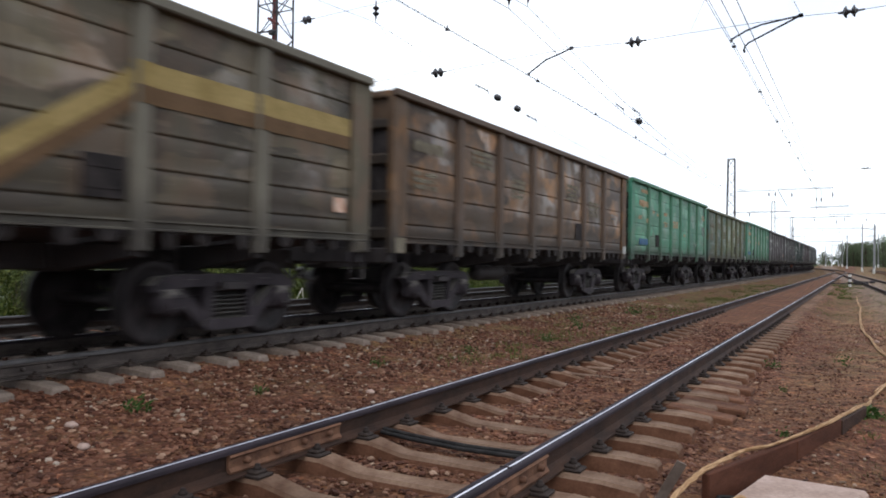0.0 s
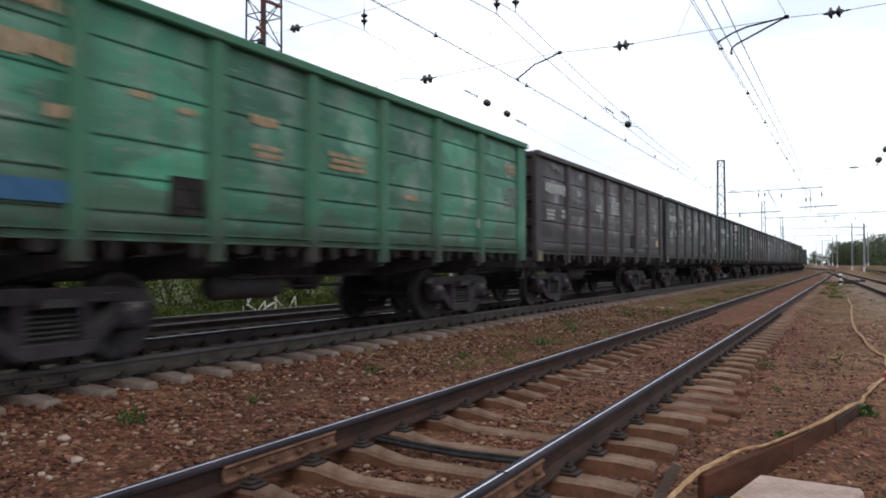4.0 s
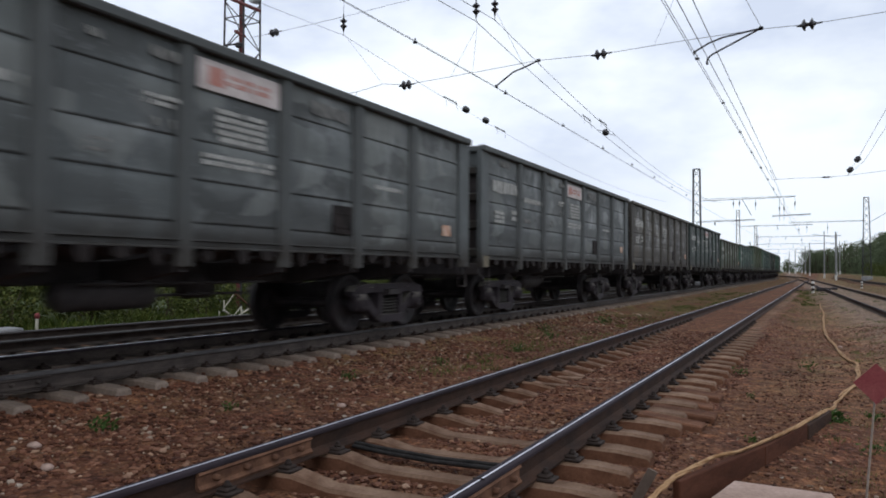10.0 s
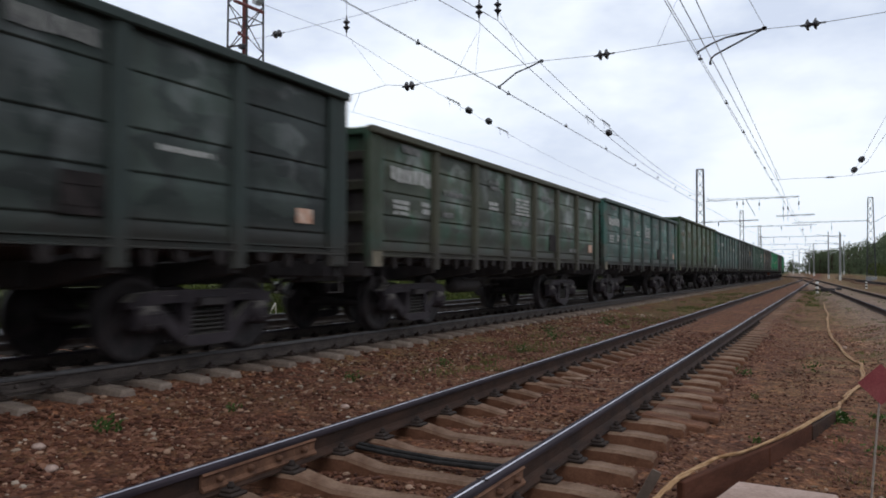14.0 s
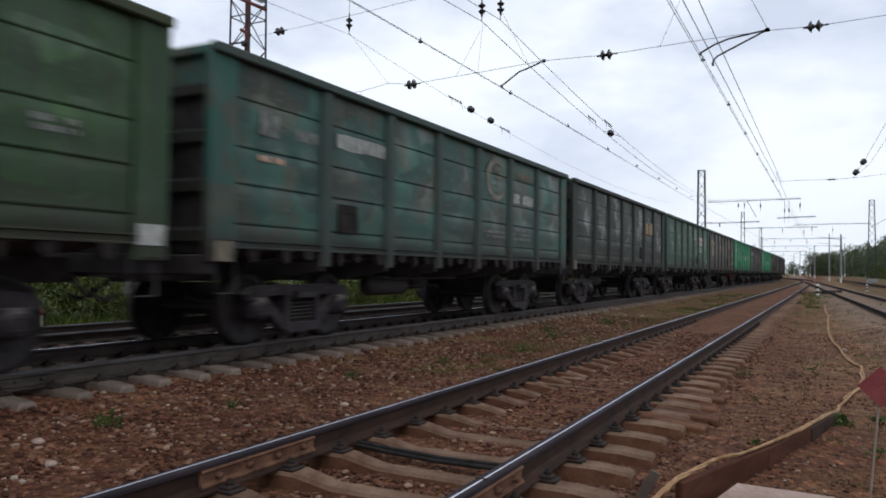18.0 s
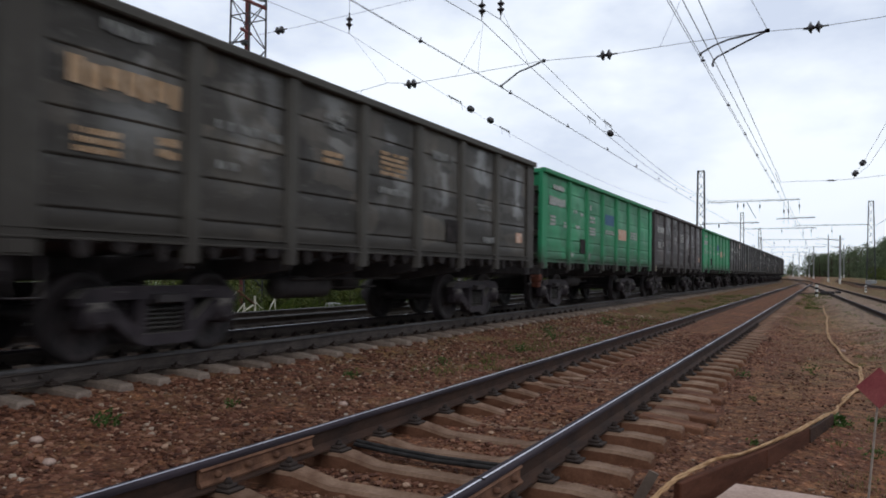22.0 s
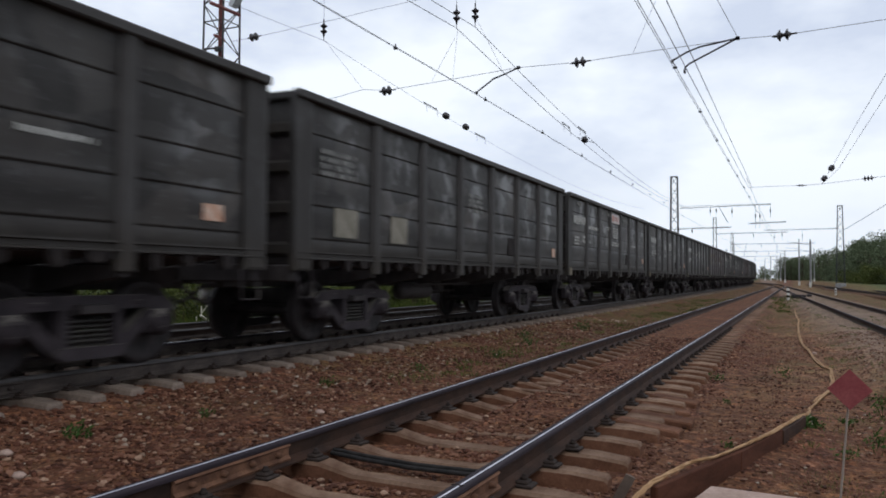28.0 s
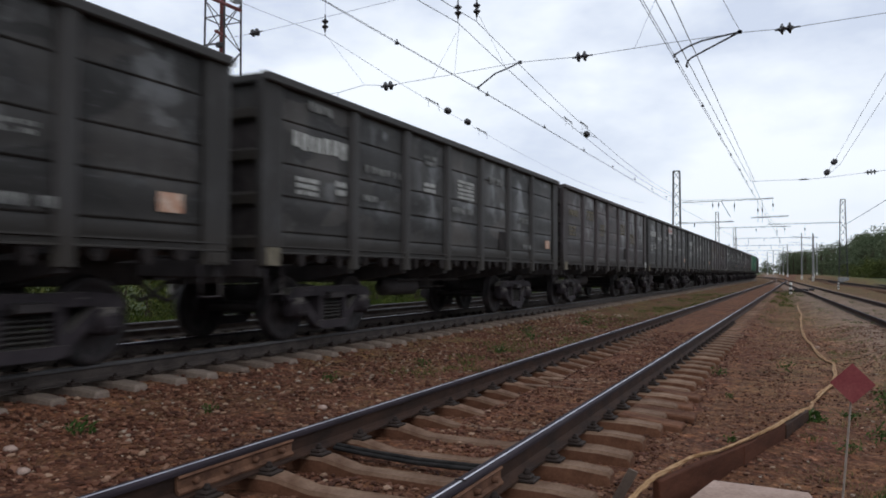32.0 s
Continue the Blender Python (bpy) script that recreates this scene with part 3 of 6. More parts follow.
def thing(name, label, category, mesh=None, mats=None, at=None, group="", kind=""):
    ob = new(name, mesh.data(name, mats) if isinstance(mesh, Mesh) else mesh)
    if at is not None:
        ob.matrix_world = at
    return tagged(ob, label, category, group, kind)


def part(name, mesh, mats, parent, label="", at=None):
    ob = new(name, mesh.data(name, mats) if isinstance(mesh, Mesh) else mesh)
    ob.parent = parent
    if at is not None:
        ob.matrix_basis = at
    if label:
        ob["label"] = label
    return ob


# ---- ground ----
NEAR_X, TRAIN_X, THIRD_X = -2.50, -7.82, -12.40
TRAIN_Z, THIRD_Z = 0.118, 0.0
BEND_Y, BEND_R, BEND_A = 122.0, 800.0, 0.55


def bend(s):
    """Shift to the left, the advance along y and the turn of the line at s metres along it."""
    if s <= BEND_Y:
        return 0.0, s, 0.0
    a = min((s - BEND_Y) / BEND_R, BEND_A)
    rest = max(0.0, s - BEND_Y - BEND_R * BEND_A)
    return (BEND_R * (1 - math.cos(a)) + rest * math.sin(a), BEND_Y + BEND_R * math.sin(a) + rest * math.cos(a), a)


def bend_at(y):
    """Shift to the left of the line at a given y."""
    u = y - BEND_Y
    if u <= 0:
        return 0.0
    end = BEND_R * math.sin(BEND_A)
    if u < end:
        return BEND_R - math.sqrt(BEND_R ** 2 - u * u)
    return BEND_R * (1 - math.cos(BEND_A)) + (u - end) * math.tan(BEND_A)


PROFILE_X = [-400, -60, -24, -16, -14.4, -13.9, -10.9, -10.4, -9.6, -9.2, -6.5, -6.3, -5.6, -4.2, -3.9, -1.1, -0.8, 0.2, 3.0, 40, 400]
PROFILE_Z = [0.6, 0.3, -0.1, -0.30, -0.32, -0.24, -0.24, -0.22, -0.22, -0.15, -0.155, -0.215, -0.275, -0.275, -0.285, -0.31, -0.325, -0.315, -0.30, -0.2, 1.0]


def ground_z(x, y):
    z = float(np.interp(x + bend_at(y), PROFILE_X, PROFILE_Z))
    rise = max(0.0, min(1.0, (x + bend_at(y) - 3.5) / 3.0)) * max(0.0, min(1.0, (y - 60) / 50.0))
    fill = max(0.0, min(1.0, (0.56 - abs(x - NEAR_X - 0.12)) / 0.2)) * max(0.0, min(1.0, (y - 5.0) / 2.4)) if y < 90 else 0.0
    cover = max(0.0, min(1.0, (1.75 - abs(x - NEAR_X)) / 0.3)) * max(0.0, min(1.0, (y - 13.0) / 6.0)) if y < 90 else 0.0
    joins = max(0.0, min(1.0, (2.1 - abs(x - 3.64 + 0.0455 * y)) / 0.5)) * max(0.0, min(1.0, (y - 9.0) / 5.0)) if y < 120 else 0.0
    u = (y - 4.78) / 3.17
    d = x + 0.80 - 0.84 * u
    bank = max(0.0, 1.0 - d / 0.7) * max(0.0, min(1.0, (y - 5.0) / 1.2)) if 0.0 < u < 1.0 and d > -0.02 else 0.0
    return z + 0.75 * rise + max(0.088 * fill, 0.10 * cover, 0.14 * joins, 0.085 * bank)


def axis_steps(spans):
    out = []
    for a, c, k in spans:
        out += list(np.linspace(a, c, k, endpoint=False))
    return out + [spans[-1][1]]


gx = axis_steps([(-2500, -400, 6), (-400, -60, 8), (-60, -16, 22), (-16, 2, 150), (2, 12, 24), (12, 60, 14), (60, 400, 8), (400, 2500, 6)])
gy = axis_steps([(-400, -20, 8), (-20, 2, 20), (2, 16, 140), (16, 50, 100), (50, 140, 60), (140, 700, 60), (700, 3500, 10)])
gv, gf = [], []
for yy in gy:
    for xx in gx:
        near = 1.0 if -14 < xx < 8 and yy < 60 else 0.3
        bumpz = 0.022 * noise.noise(Vector((xx * 1.7, yy * 1.7, 0))) + 0.012 * noise.noise(Vector((xx * 6, yy * 6, 3)))
        gv.append((xx, yy, ground_z(xx, yy) + bumpz * near))
gw = len(gx)
for j in range(len(gy) - 1):
    for i in range(gw - 1):
        gf.append((j * gw + i, j * gw + i + 1, (j + 1) * gw + i + 1, (j + 1) * gw + i))
g_mesh = bpy.data.meshes.new("ground")
g_mesh.from_pydata(gv, [], gf)
g_mesh.materials.append(M_GROUND)
ground = thing("ground", "reddish-brown ballast and dirt with patches of grass", "ground", g_mesh, kind="structure")


# ---- tracks ----
RAIL = [(-0.034, -0.004), (-0.013, 0.001), (0.006, 0.001), (0.015, -0.002), (0.031, -0.009), (0.0365, -0.018), (0.036, -0.038), (0.011, -0.050), (0.010, -0.135), (0.030, -0.155), (0.075, -0.168), (0.075, -0.18),
        (-0.075, -0.18), (-0.075, -0.168), (-0.030, -0.155), (-0.010, -0.135), (-0.011, -0.050), (-0.036, -0.038), (-0.0365, -0.012)]


def main_line(x0, z0, offset):
    """A way along a main track at a sideways offset from its middle; y from behind the camera to far off."""
    def at(s):
        sh, y, a = bend(s)
        return Vector((x0 - sh + offset * math.cos(a), y + offset * math.sin(a), z0))
    return at


def branch_line(ox, slope, y1, offset, z0=0.0, curve=0.0):
    def at(s):
        t = y1 - s
        return Vector((ox + slope * t + curve * t * t + offset, s, z0))
    return at


def rail_mesh(at, stops):
    path = [at(s) for s in stops]
    return Mesh().sweep(RAIL, path, 0, [2, 2, 1, 2, 2, 2] + [0] * 11 + [2, 2])


def sleeper_mesh():
    """A concrete sleeper lying along x: raised rail seats, a lower middle, sloping sides."""
    m = Mesh()
    xs = [-1.35, -1.33, -1.10, -0.62, -0.35, 0.35, 0.62, 1.10, 1.33, 1.35]
    top = [-0.045, -0.022, 0.0, 0.0, -0.055, -0.055, 0.0, 0.0, -0.022, -0.045]
    wid = [0.082, 0.090, 0.096, 0.096, 0.084, 0.084, 0.096, 0.096, 0.090, 0.082]
    vs, fs = [], []
    for x, t, w in zip(xs, top, wid):
        vs += [(x, -w - 0.035, -0.2), (x, -w, t - 0.022), (x, -w + 0.020, t), (x, w - 0.020, t), (x, w, t - 0.022), (x, w + 0.035, -0.2)]
    for i in range(len(xs) - 1):
        for j in range(6):
            j2 = (j + 1) % 6
            fs.append((i * 6 + j, i * 6 + j2, (i + 1) * 6 + j2, (i + 1) * 6 + j))
    k = (len(xs) - 1) * 6
    fs += [(5, 4, 3, 2, 1, 0), tuple(k + j for j in range(6))]
    m.add(vs, fs)
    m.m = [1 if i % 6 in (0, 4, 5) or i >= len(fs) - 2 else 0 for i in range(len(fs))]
    return m


def clip_mesh():
    """Bolted rail clamps on both sides of both rails of one sleeper, joined per rail."""
    m = Mesh()
    for s in (-1, 1):
        m.box((s * 0.12, 0, 0.008), (0.12, 0.14, 0.02), 0.006)
        m.box((s * 0.105, 0, 0.026), (0.085, 0.10, 0.03), 0.010)
        m.lathe([(0.0, 0.075), (0.016, 0.075), (0.018, 0.058), (0.026, 0.056), (0.026, 0.038), (0.012, 0.038)], (s * 0.11, 0, 0), (0, 0, 1), 6)
    return m


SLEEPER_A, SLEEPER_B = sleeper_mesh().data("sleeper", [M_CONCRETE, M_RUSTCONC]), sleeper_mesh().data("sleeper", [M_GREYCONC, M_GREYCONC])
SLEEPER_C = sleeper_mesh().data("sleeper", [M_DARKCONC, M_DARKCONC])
CLIP = clip_mesh().data("rail_clamp", M_BOLT)
BASE = sleeper_mesh()


def far_sleepers(at, s0, s1, step, mat, z0):
    v, f = [], []
    bv, bf = BASE.v, BASE.f
    s = s0
    while s < s1:
        c, d = at(s), at(s + 0.2)
        a = math.atan2(-(d.x - c.x), d.y - c.y)
        ca, sa, o = math.cos(a), math.sin(a), len(v)
        v += [(c.x + x * ca - y * sa, c.y + x * sa + y * ca, z0 - 0.19 + z) for x, y, z in bv]
        f += [tuple(i + o for i in q) for q in bf]
        s += step
    me = bpy.data.meshes.new("distant_sleepers")
    me.from_pydata(v, [], f)
    me.materials.append(mat)
    return me


def track(label, mid, z0, s0, s1, single, step, slp, side_mat, clips, far_mat, dull_from=9.0):
    """A track with two rails; its sleepers up to `single` are pieces of their own, the rest one part."""
    t = thing("railway_track", label, "railway track", kind="structure")
    stops = [s0 + i * 0.5 for i in range(int((min(s1, 60) - s0) / 0.5))] + [60 + i * 5.0 for i in range(int(max(0, s1 - 60) / 5) + 1)]
    for off in (-0.797, 0.797):
        dull = off > dull_from
        part("rail", rail_mesh(mid(off), stops), [side_mat, M_DULL if dull else M_SHINE, M_DULL if dull else M_HEAD], t, "rail with its head painted dull and dark" if dull else "rusty steel rail with a polished head")
    c_at = mid(0.0)
    s, rnd = s0, random.Random(7)
    while s < single:
        c, d = c_at(s), c_at(s + 0.2)
        a = math.degrees(math.atan2(-(d.x - c.x), d.y - c.y))
        part("sleeper", slp, None, t, "", pose(c.x + rnd.uniform(-0.03, 0.03), c.y + rnd.uniform(-0.02, 0.02), z0 - 0.19, rnd.uniform(-3, 3), rnd.uniform(-0.2, 0.5), a + rnd.uniform(-1.6, 1.6)))
        if s < clips:
            for off in (-0.797, 0.797):
                q = mid(off)(s)
                part("rail_clamp", CLIP, None, t, "", pose(q.x, q.y, z0 - 0.188, 0, 0, a))
        s += step
    part("distant_sleepers", far_sleepers(c_at, s, min(s1, 320), step, far_mat, z0), None, t)["kind"] = "stuff"
    return t


near_track = track("rusty rails on stained concrete sleepers in red ballast", lambda o: main_line(NEAR_X, 0.0, o), 0.0, 1.79 - 0.58 * 30, 420, 60, 0.58, SLEEPER_A, M_RAIL, 22, M_CONCRETE)
train_track = track("dark rails on grey concrete sleepers carrying the train", lambda o: main_line(TRAIN_X, TRAIN_Z, o), TRAIN_Z, 0.2 - 0.543 * 40, 420, 70, 0.543, SLEEPER_B, M_RAILDARK, 24, M_GREYCONC, 0.0)
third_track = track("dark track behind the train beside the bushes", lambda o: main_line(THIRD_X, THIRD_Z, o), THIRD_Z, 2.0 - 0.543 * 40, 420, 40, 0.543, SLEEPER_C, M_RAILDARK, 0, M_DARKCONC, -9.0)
side_track = track("converging rusty track joining by a turnout", lambda o: branch_line(-2.5, 0.0455, 135.0, o), 0.0, -14, 134, 45, 0.555, SLEEPER_A, M_RAIL, 0, M_CONCRETE)
yard_track = track("rusty yard track beside the trees", lambda o: branch_line(3.6, 0.030, 165.0, o, 0.12), 0.12, 30, 230, 60, 0.6, SLEEPER_A, M_RAIL, 0, M_CONCRETE)
link_track = track("curved rusty connecting track of the yard", lambda o: branch_line(4.4, 0.02, 120.0, o, 0.06, 0.00045), 0.06, 34, 120, 50, 0.6, SLEEPER_A, M_RAIL, 0, M_CONCRETE)

# rail joints with bolted fishplates on the near track
def fishplate(length, side, holes):
    m = Mesh()
    m.prism([(side * 0.012, -0.145), (side * 0.045, -0.155), (side * 0.05, -0.14), (side * 0.03, -0.12), (side * 0.03, -0.07), (side * 0.046, -0.055), (side * 0.036, -0.042), (side * 0.012, -0.05)], "y", -length / 2, length / 2)
    for i in range(holes):
        y = (i - (holes - 1) / 2) * length / holes
        m.lathe([(0.0, 0.035), (0.02, 0.035), (0.022, 0.0)], (side * 0.03, y, -0.095), (side, 0, 0), 6)
    return m


for x, y in ((NEAR_X - 0.797, 3.92), (NEAR_X + 0.797, 3.88), (TRAIN_X + 0.797, 4.6)):
    z = TRAIN_Z if x < -5 else 0.0
    for side in (-1, 1):
        part("fishplate", fishplate(1.1, side, 4), M_RAILDARK if x < -5 else M_RUSTIRON, train_track if x < -5 else near_track, "bolted fishplate", pose(x, y, z))
part("rail_joint_gap", Mesh().box((0, 0, 0.001), (0.074, 0.012, 0.006), 0.002), M_BOLT, near_track, "", pose(NEAR_X + 0.797, 3.88, 0))

# worn slabs packed beside the right rail, thin boards between the rails
for k, (x, y, wx, wy, tilt) in enumerate(((-1.28, 7.35, 0.60, 0.26, 3), (-1.25, 7.9, 0.62, 0.28, 2), (-1.3, 8.5, 0.52, 0.27, 4), (-1.28, 9.08, 0.52, 0.26, 3))):
    part("edge_slab", Mesh().box((0, 0, 0), (wx, wy, 0.10), 0.015), M_RUSTCONC, near_track, "rust-stained slab beside the rail", pose(x, y, -0.27 - 0.012 * (k % 3), 2 * (k % 2) - 1, tilt + 3, 5 * (k % 3) - 4))
for k, (y, w) in enumerate(((8.75, 0.14), (9.45, 0.16))):
    part("thin_board", Mesh().box((0, 0, 0), (1.2, w, 0.03), 0.006), M_CONCRETE, near_track, "pale worn board between the rails", pose(-2.45, y, -0.222, 0, 0.5, 4 * k - 2))

# black conduit between two sleepers of the near track
duct = Mesh()
for k, (dx, dz) in enumerate(((0, 0), (0.032, 0.004), (-0.032, 0.004), (0.0, 0.022))):
    duct.tube([(-0.72, dx * 1.0, dz), (-0.45, dx * 1.2 + 0.01, dz - 0.02), (0.0, dx * 1.1 - 0.01, dz - 0.03), (0.4, dx, dz - 0.025), (0.72, dx * 1.1, dz - 0.015)], 0.017, 8)
thing("track_cable", "thick black cable strands lying across the near track", "cable", duct, M_RUBBER, pose(NEAR_X, 4.95, -0.2, 0, 0, -2))


# ---- loose stones and plants of the ground ----
def stone_field(name, label, count, xr, yr, smin, smax, seed, keep=lambda x, y: True, power=1.0, mat=None):
    rng = np.random.default_rng(seed)
    t = (1 + 5 ** 0.5) / 2
    ico = np.array([(-1, t, 0), (1, t, 0), (-1, -t, 0), (1, -t, 0), (0, -1, t), (0, 1, t), (0, -1, -t), (0, 1, -t), (t, 0, -1), (t, 0, 1), (-t, 0, -1), (-t, 0, 1)], float)
    ico /= np.linalg.norm(ico[0])
    tri = [(0, 11, 5), (0, 5, 1), (0, 1, 7), (0, 7, 10), (0, 10, 11), (1, 5, 9), (5, 11, 4), (11, 10, 2), (10, 7, 6), (7, 1, 8), (3, 9, 4), (3, 4, 2), (3, 2, 6), (3, 6, 8), (3, 8, 9), (4, 9, 5), (2, 4, 11), (6, 2, 10), (8, 6, 7), (9, 8, 1)]
    tri = np.array(tri)
    vs, fs, k = [], [], 0
    while k < count:
        x = rng.uniform(*xr)
        y = yr[0] + (yr[1] - yr[0]) * rng.random() ** power
        if not keep(x, y):
            continue
        s = smin + (smax - smin) * rng.random() ** 3
        p = ico * rng.uniform(0.65, 1.2, (12, 1)) * s * np.array([rng.uniform(0.8, 1.4), rng.uniform(0.8, 1.4), rng.uniform(0.5, 0.8)])
        a = rng.uniform(0, 6.28)
        c, d = math.cos(a), math.sin(a)
        q = np.stack([p[:, 0] * c - p[:, 1] * d + x, p[:, 0] * d + p[:, 1] * c + y, p[:, 2] + ground_z(x, y) + s * 0.25], 1)
        vs.append(q)
        fs.append(tri + 12 * k)
        k += 1
    me = bpy.data.meshes.new(name)
    me.from_pydata(np.concatenate(vs).tolist(), [], np.concatenate(fs).tolist())
    me.materials.append(mat or M_STONE)
    return thing(name, label, "gravel", me, kind="stuff")


on_near = lambda x, y: not (abs(x - NEAR_X - 0.797) < 0.1 or abs(x - NEAR_X + 0.797) < 0.1)
stone_field("ballast_stones", "reddish ballast stones strewn between the tracks", 22000, (-6.5, -3.6), (2.5, 24), 0.009, 0.036, 1, power=1.5)
stone_field("pale_pebbles", "scattered pale pebbles on the ballast shoulder", 1500, (-6.4, -3.7), (3, 26), 0.009, 0.034, 8, lambda x, y: (x + 6.4) < 2.6 * ((x * 7.3 + y * 3.1) % 1.0), power=1.3, mat=M_PALE)
stone_field("walkway_pebbles", "scattered pale pebbles on the dirt", 700, (-1.0, 2.2), (4, 24), 0.006, 0.022, 9, power=1.3, mat=M_PALE)
stone_field("track_ballast", "small reddish stones between the sleepers", 14000, (-3.6, -1.0), (2.6, 18), 0.009, 0.032, 2, on_near, power=1.4)
stone_field("walkway_stones", "brown stones on the trodden dirt beside the track", 17000, (-1.2, 2.2), (3.6, 22), 0.006, 0.022, 3, power=1.4)
stone_field("train_track_ballast", "dark ballast stones under the train", 5000, (-9.4, -6.3), (3, 22), 0.014, 0.04, 4, power=1.4)


def blades(name, label, spots, mat, seed, category="grass"):
    """spots: (x, y, radius, count, height)."""
    rng = random.Random(seed)
    m = Mesh()
    for x, y, rad, count, hgt in spots:
        for _ in range(count):
            a, r = rng.uniform(0, 6.283), rad * math.sqrt(rng.random())
            px, py = x + r * math.cos(a), y + r * math.sin(a)
            hh, w, lean, b = hgt * rng.uniform(0.4, 1.1), hgt * rng.uniform(0.04, 0.09), hgt * rng.uniform(0.1, 0.6), rng.uniform(0, 6.283)
            z, ca, sa = ground_z(px, py), math.cos(b), math.sin(b)
            m.add([(px - w * sa, py + w * ca, z), (px + w * sa, py - w * ca, z), (px + lean * 0.4 * ca + w * 0.7 * sa, py + lean * 0.4 * sa - w * 0.7 * ca, z + hh * 0.6),
                   (px + lean * ca, py + lean * sa, z + hh), (px + lean * 0.4 * ca - w * 0.7 * sa, py + lean * 0.4 * sa + w * 0.7 * ca, z + hh * 0.6)], [(0, 1, 2, 3, 4)])
    me = bpy.data.meshes.new(name)
    me.from_pydata(m.v, [], m.f)
    me.materials.append(mat)
    return thing(name, label, category, me, kind="stuff")


def leafy(m, c, rad, count, size, rng, flat=1.0):
    """A clump of small leaves thrown round c."""
    for _ in range(count):
        d = Vector((rng.gauss(0, 1), rng.gauss(0, 1), rng.gauss(0, 1) * flat))
        d = d.normalized() * rad * rng.random() ** 0.45
        p = Vector(c) + Vector((d.x, d.y, d.z * flat))
        n1 = Vector((rng.gauss(0, 1), rng.gauss(0, 1), rng.gauss(0, 1))).normalized()
        t1 = n1.orthogonal().normalized()
        t2 = n1.cross(t1)
        s = size * rng.uniform(0.6, 1.3)
        m.add([p - t1 * s, p + t2 * s * 0.5, p + t1 * s, p - t2 * s * 0.5], [(0, 1, 2, 3)])


rg = random.Random(11)
strip = [(rg.uniform(-5.9, -3.7), 9 + 45 * rg.random() ** 1.2, rg.uniform(0.1, 0.5), rg.randint(10, 40), rg.uniform(0.05, 0.11)) for _ in range(330)]
strip = [q for q in strip if noise.noise(Vector((q[0] * 0.6, q[1] * 0.25, 5))) > -0.2]
blades("grass", "sparse short grass growing in the ballast", strip, M_GRASS, 3)
walkgrass = [(rg.uniform(-1.0, 2.4), 5 + 60 * rg.random() ** 1.5, rg.uniform(0.08, 0.35), rg.randint(10, 34), rg.uniform(0.03, 0.08)) for _ in range(280)]
walkgrass = [q for q in walkgrass if q[1] > 24 or (0.4 < q[0] and noise.noise(Vector((q[0], q[1] * 0.5, 9))) > -0.15)]
walkgrass += [(rg.uniform(0.0, 1.3), rg.uniform(4.6, 9.5), rg.uniform(0.06, 0.22), rg.randint(8, 22), rg.uniform(0.025, 0.06)) for _ in range(70)]
blades("walkway_grass", "short grass beside the trodden path", walkgrass, M_GRASS, 4)
edge = [(rg.uniform(-18, -13.8), rg.uniform(3, 70), rg.uniform(0.2, 0.7), rg.randint(25, 60), rg.uniform(0.12, 0.38)) for _ in range(620)]
blades("verge_grass", "taller grass along the far track", edge, M_VERGE, 5)
rt = random.Random(77)
blades("switch_grass", "fresh green grass by the track junction", [(rt.gauss(-0.75, 0.35), rt.uniform(36, 62), rt.uniform(0.1, 0.4), rt.randint(16, 40), rt.uniform(0.05, 0.12)) for _ in range(90)], M_VERGE, 6)


litter = [(rg.uniform(-0.9, 2.3), 3.8 + 20 * rg.random() ** 1.3, rg.uniform(0.1, 0.4), rg.randint(6, 16), rg.uniform(0.018, 0.04)) for _ in range(420)]
blades("dry_litter", "dry stalks and leaf litter on the dirt", litter, M_DRY, 6, "litter")


def weed(x, y, rad, count, size):
    rng, m = random.Random(int(x * 100 + y * 37)), Mesh()
    leafy(m, (0, 0, rad * 0.5), rad, count, size, rng, 0.7)
    for i in range(5):
        m.tube([(0, 0, 0), (rng.uniform(-1, 1) * rad * 0.5, rng.uniform(-1, 1) * rad * 0.5, rad * 0.7)], 0.003, 4)
    me = bpy.data.meshes.new("weed")
    me.from_pydata(m.v, [], m.f)
    me.materials.append(M_WEED)
    return thing("weed", "small fresh green weed in the gravel", "plant", me, at=pose(x, y, ground_z(x, y)), group="weeds", kind="stuff")


for q in ((-5.62, 4.66, 0.14, 130, 0.020), (-5.43, 8.26, 0.13, 80, 0.018), (-5.65, 16.6, 0.2, 90, 0.024), (-5.35, 5.95, 0.10, 50, 0.018), (0.06, 8.3, 0.13, 110, 0.024), (0.45, 8.6, 0.09, 40, 0.02), (-0.55, 7.1, 0.07, 30, 0.016), (-1.05, 11.5, 0.12, 50, 0.02), (-5.2, 20, 0.25, 120, 0.03), (-5.0, 15, 0.18, 70, 0.028), (0.9, 10.2, 0.16, 60, 0.022), (-0.75, 9.6, 0.06, 30, 0.014), (0.09, 7.95, 0.16, 130, 0.026), (0.35, 6.9, 0.12, 60, 0.018), (0.62, 7.6, 0.15, 70, 0.02), (0.5, 5.6, 0.10, 50, 0.016), (0.8, 9.2, 0.2, 90, 0.02), (-0.2, 12.6, 0.15, 60, 0.02), (-4.75, 12.5, 0.16, 80, 0.022), (-5.1, 10.2, 0.14, 60, 0.02)):
    weed(*q)
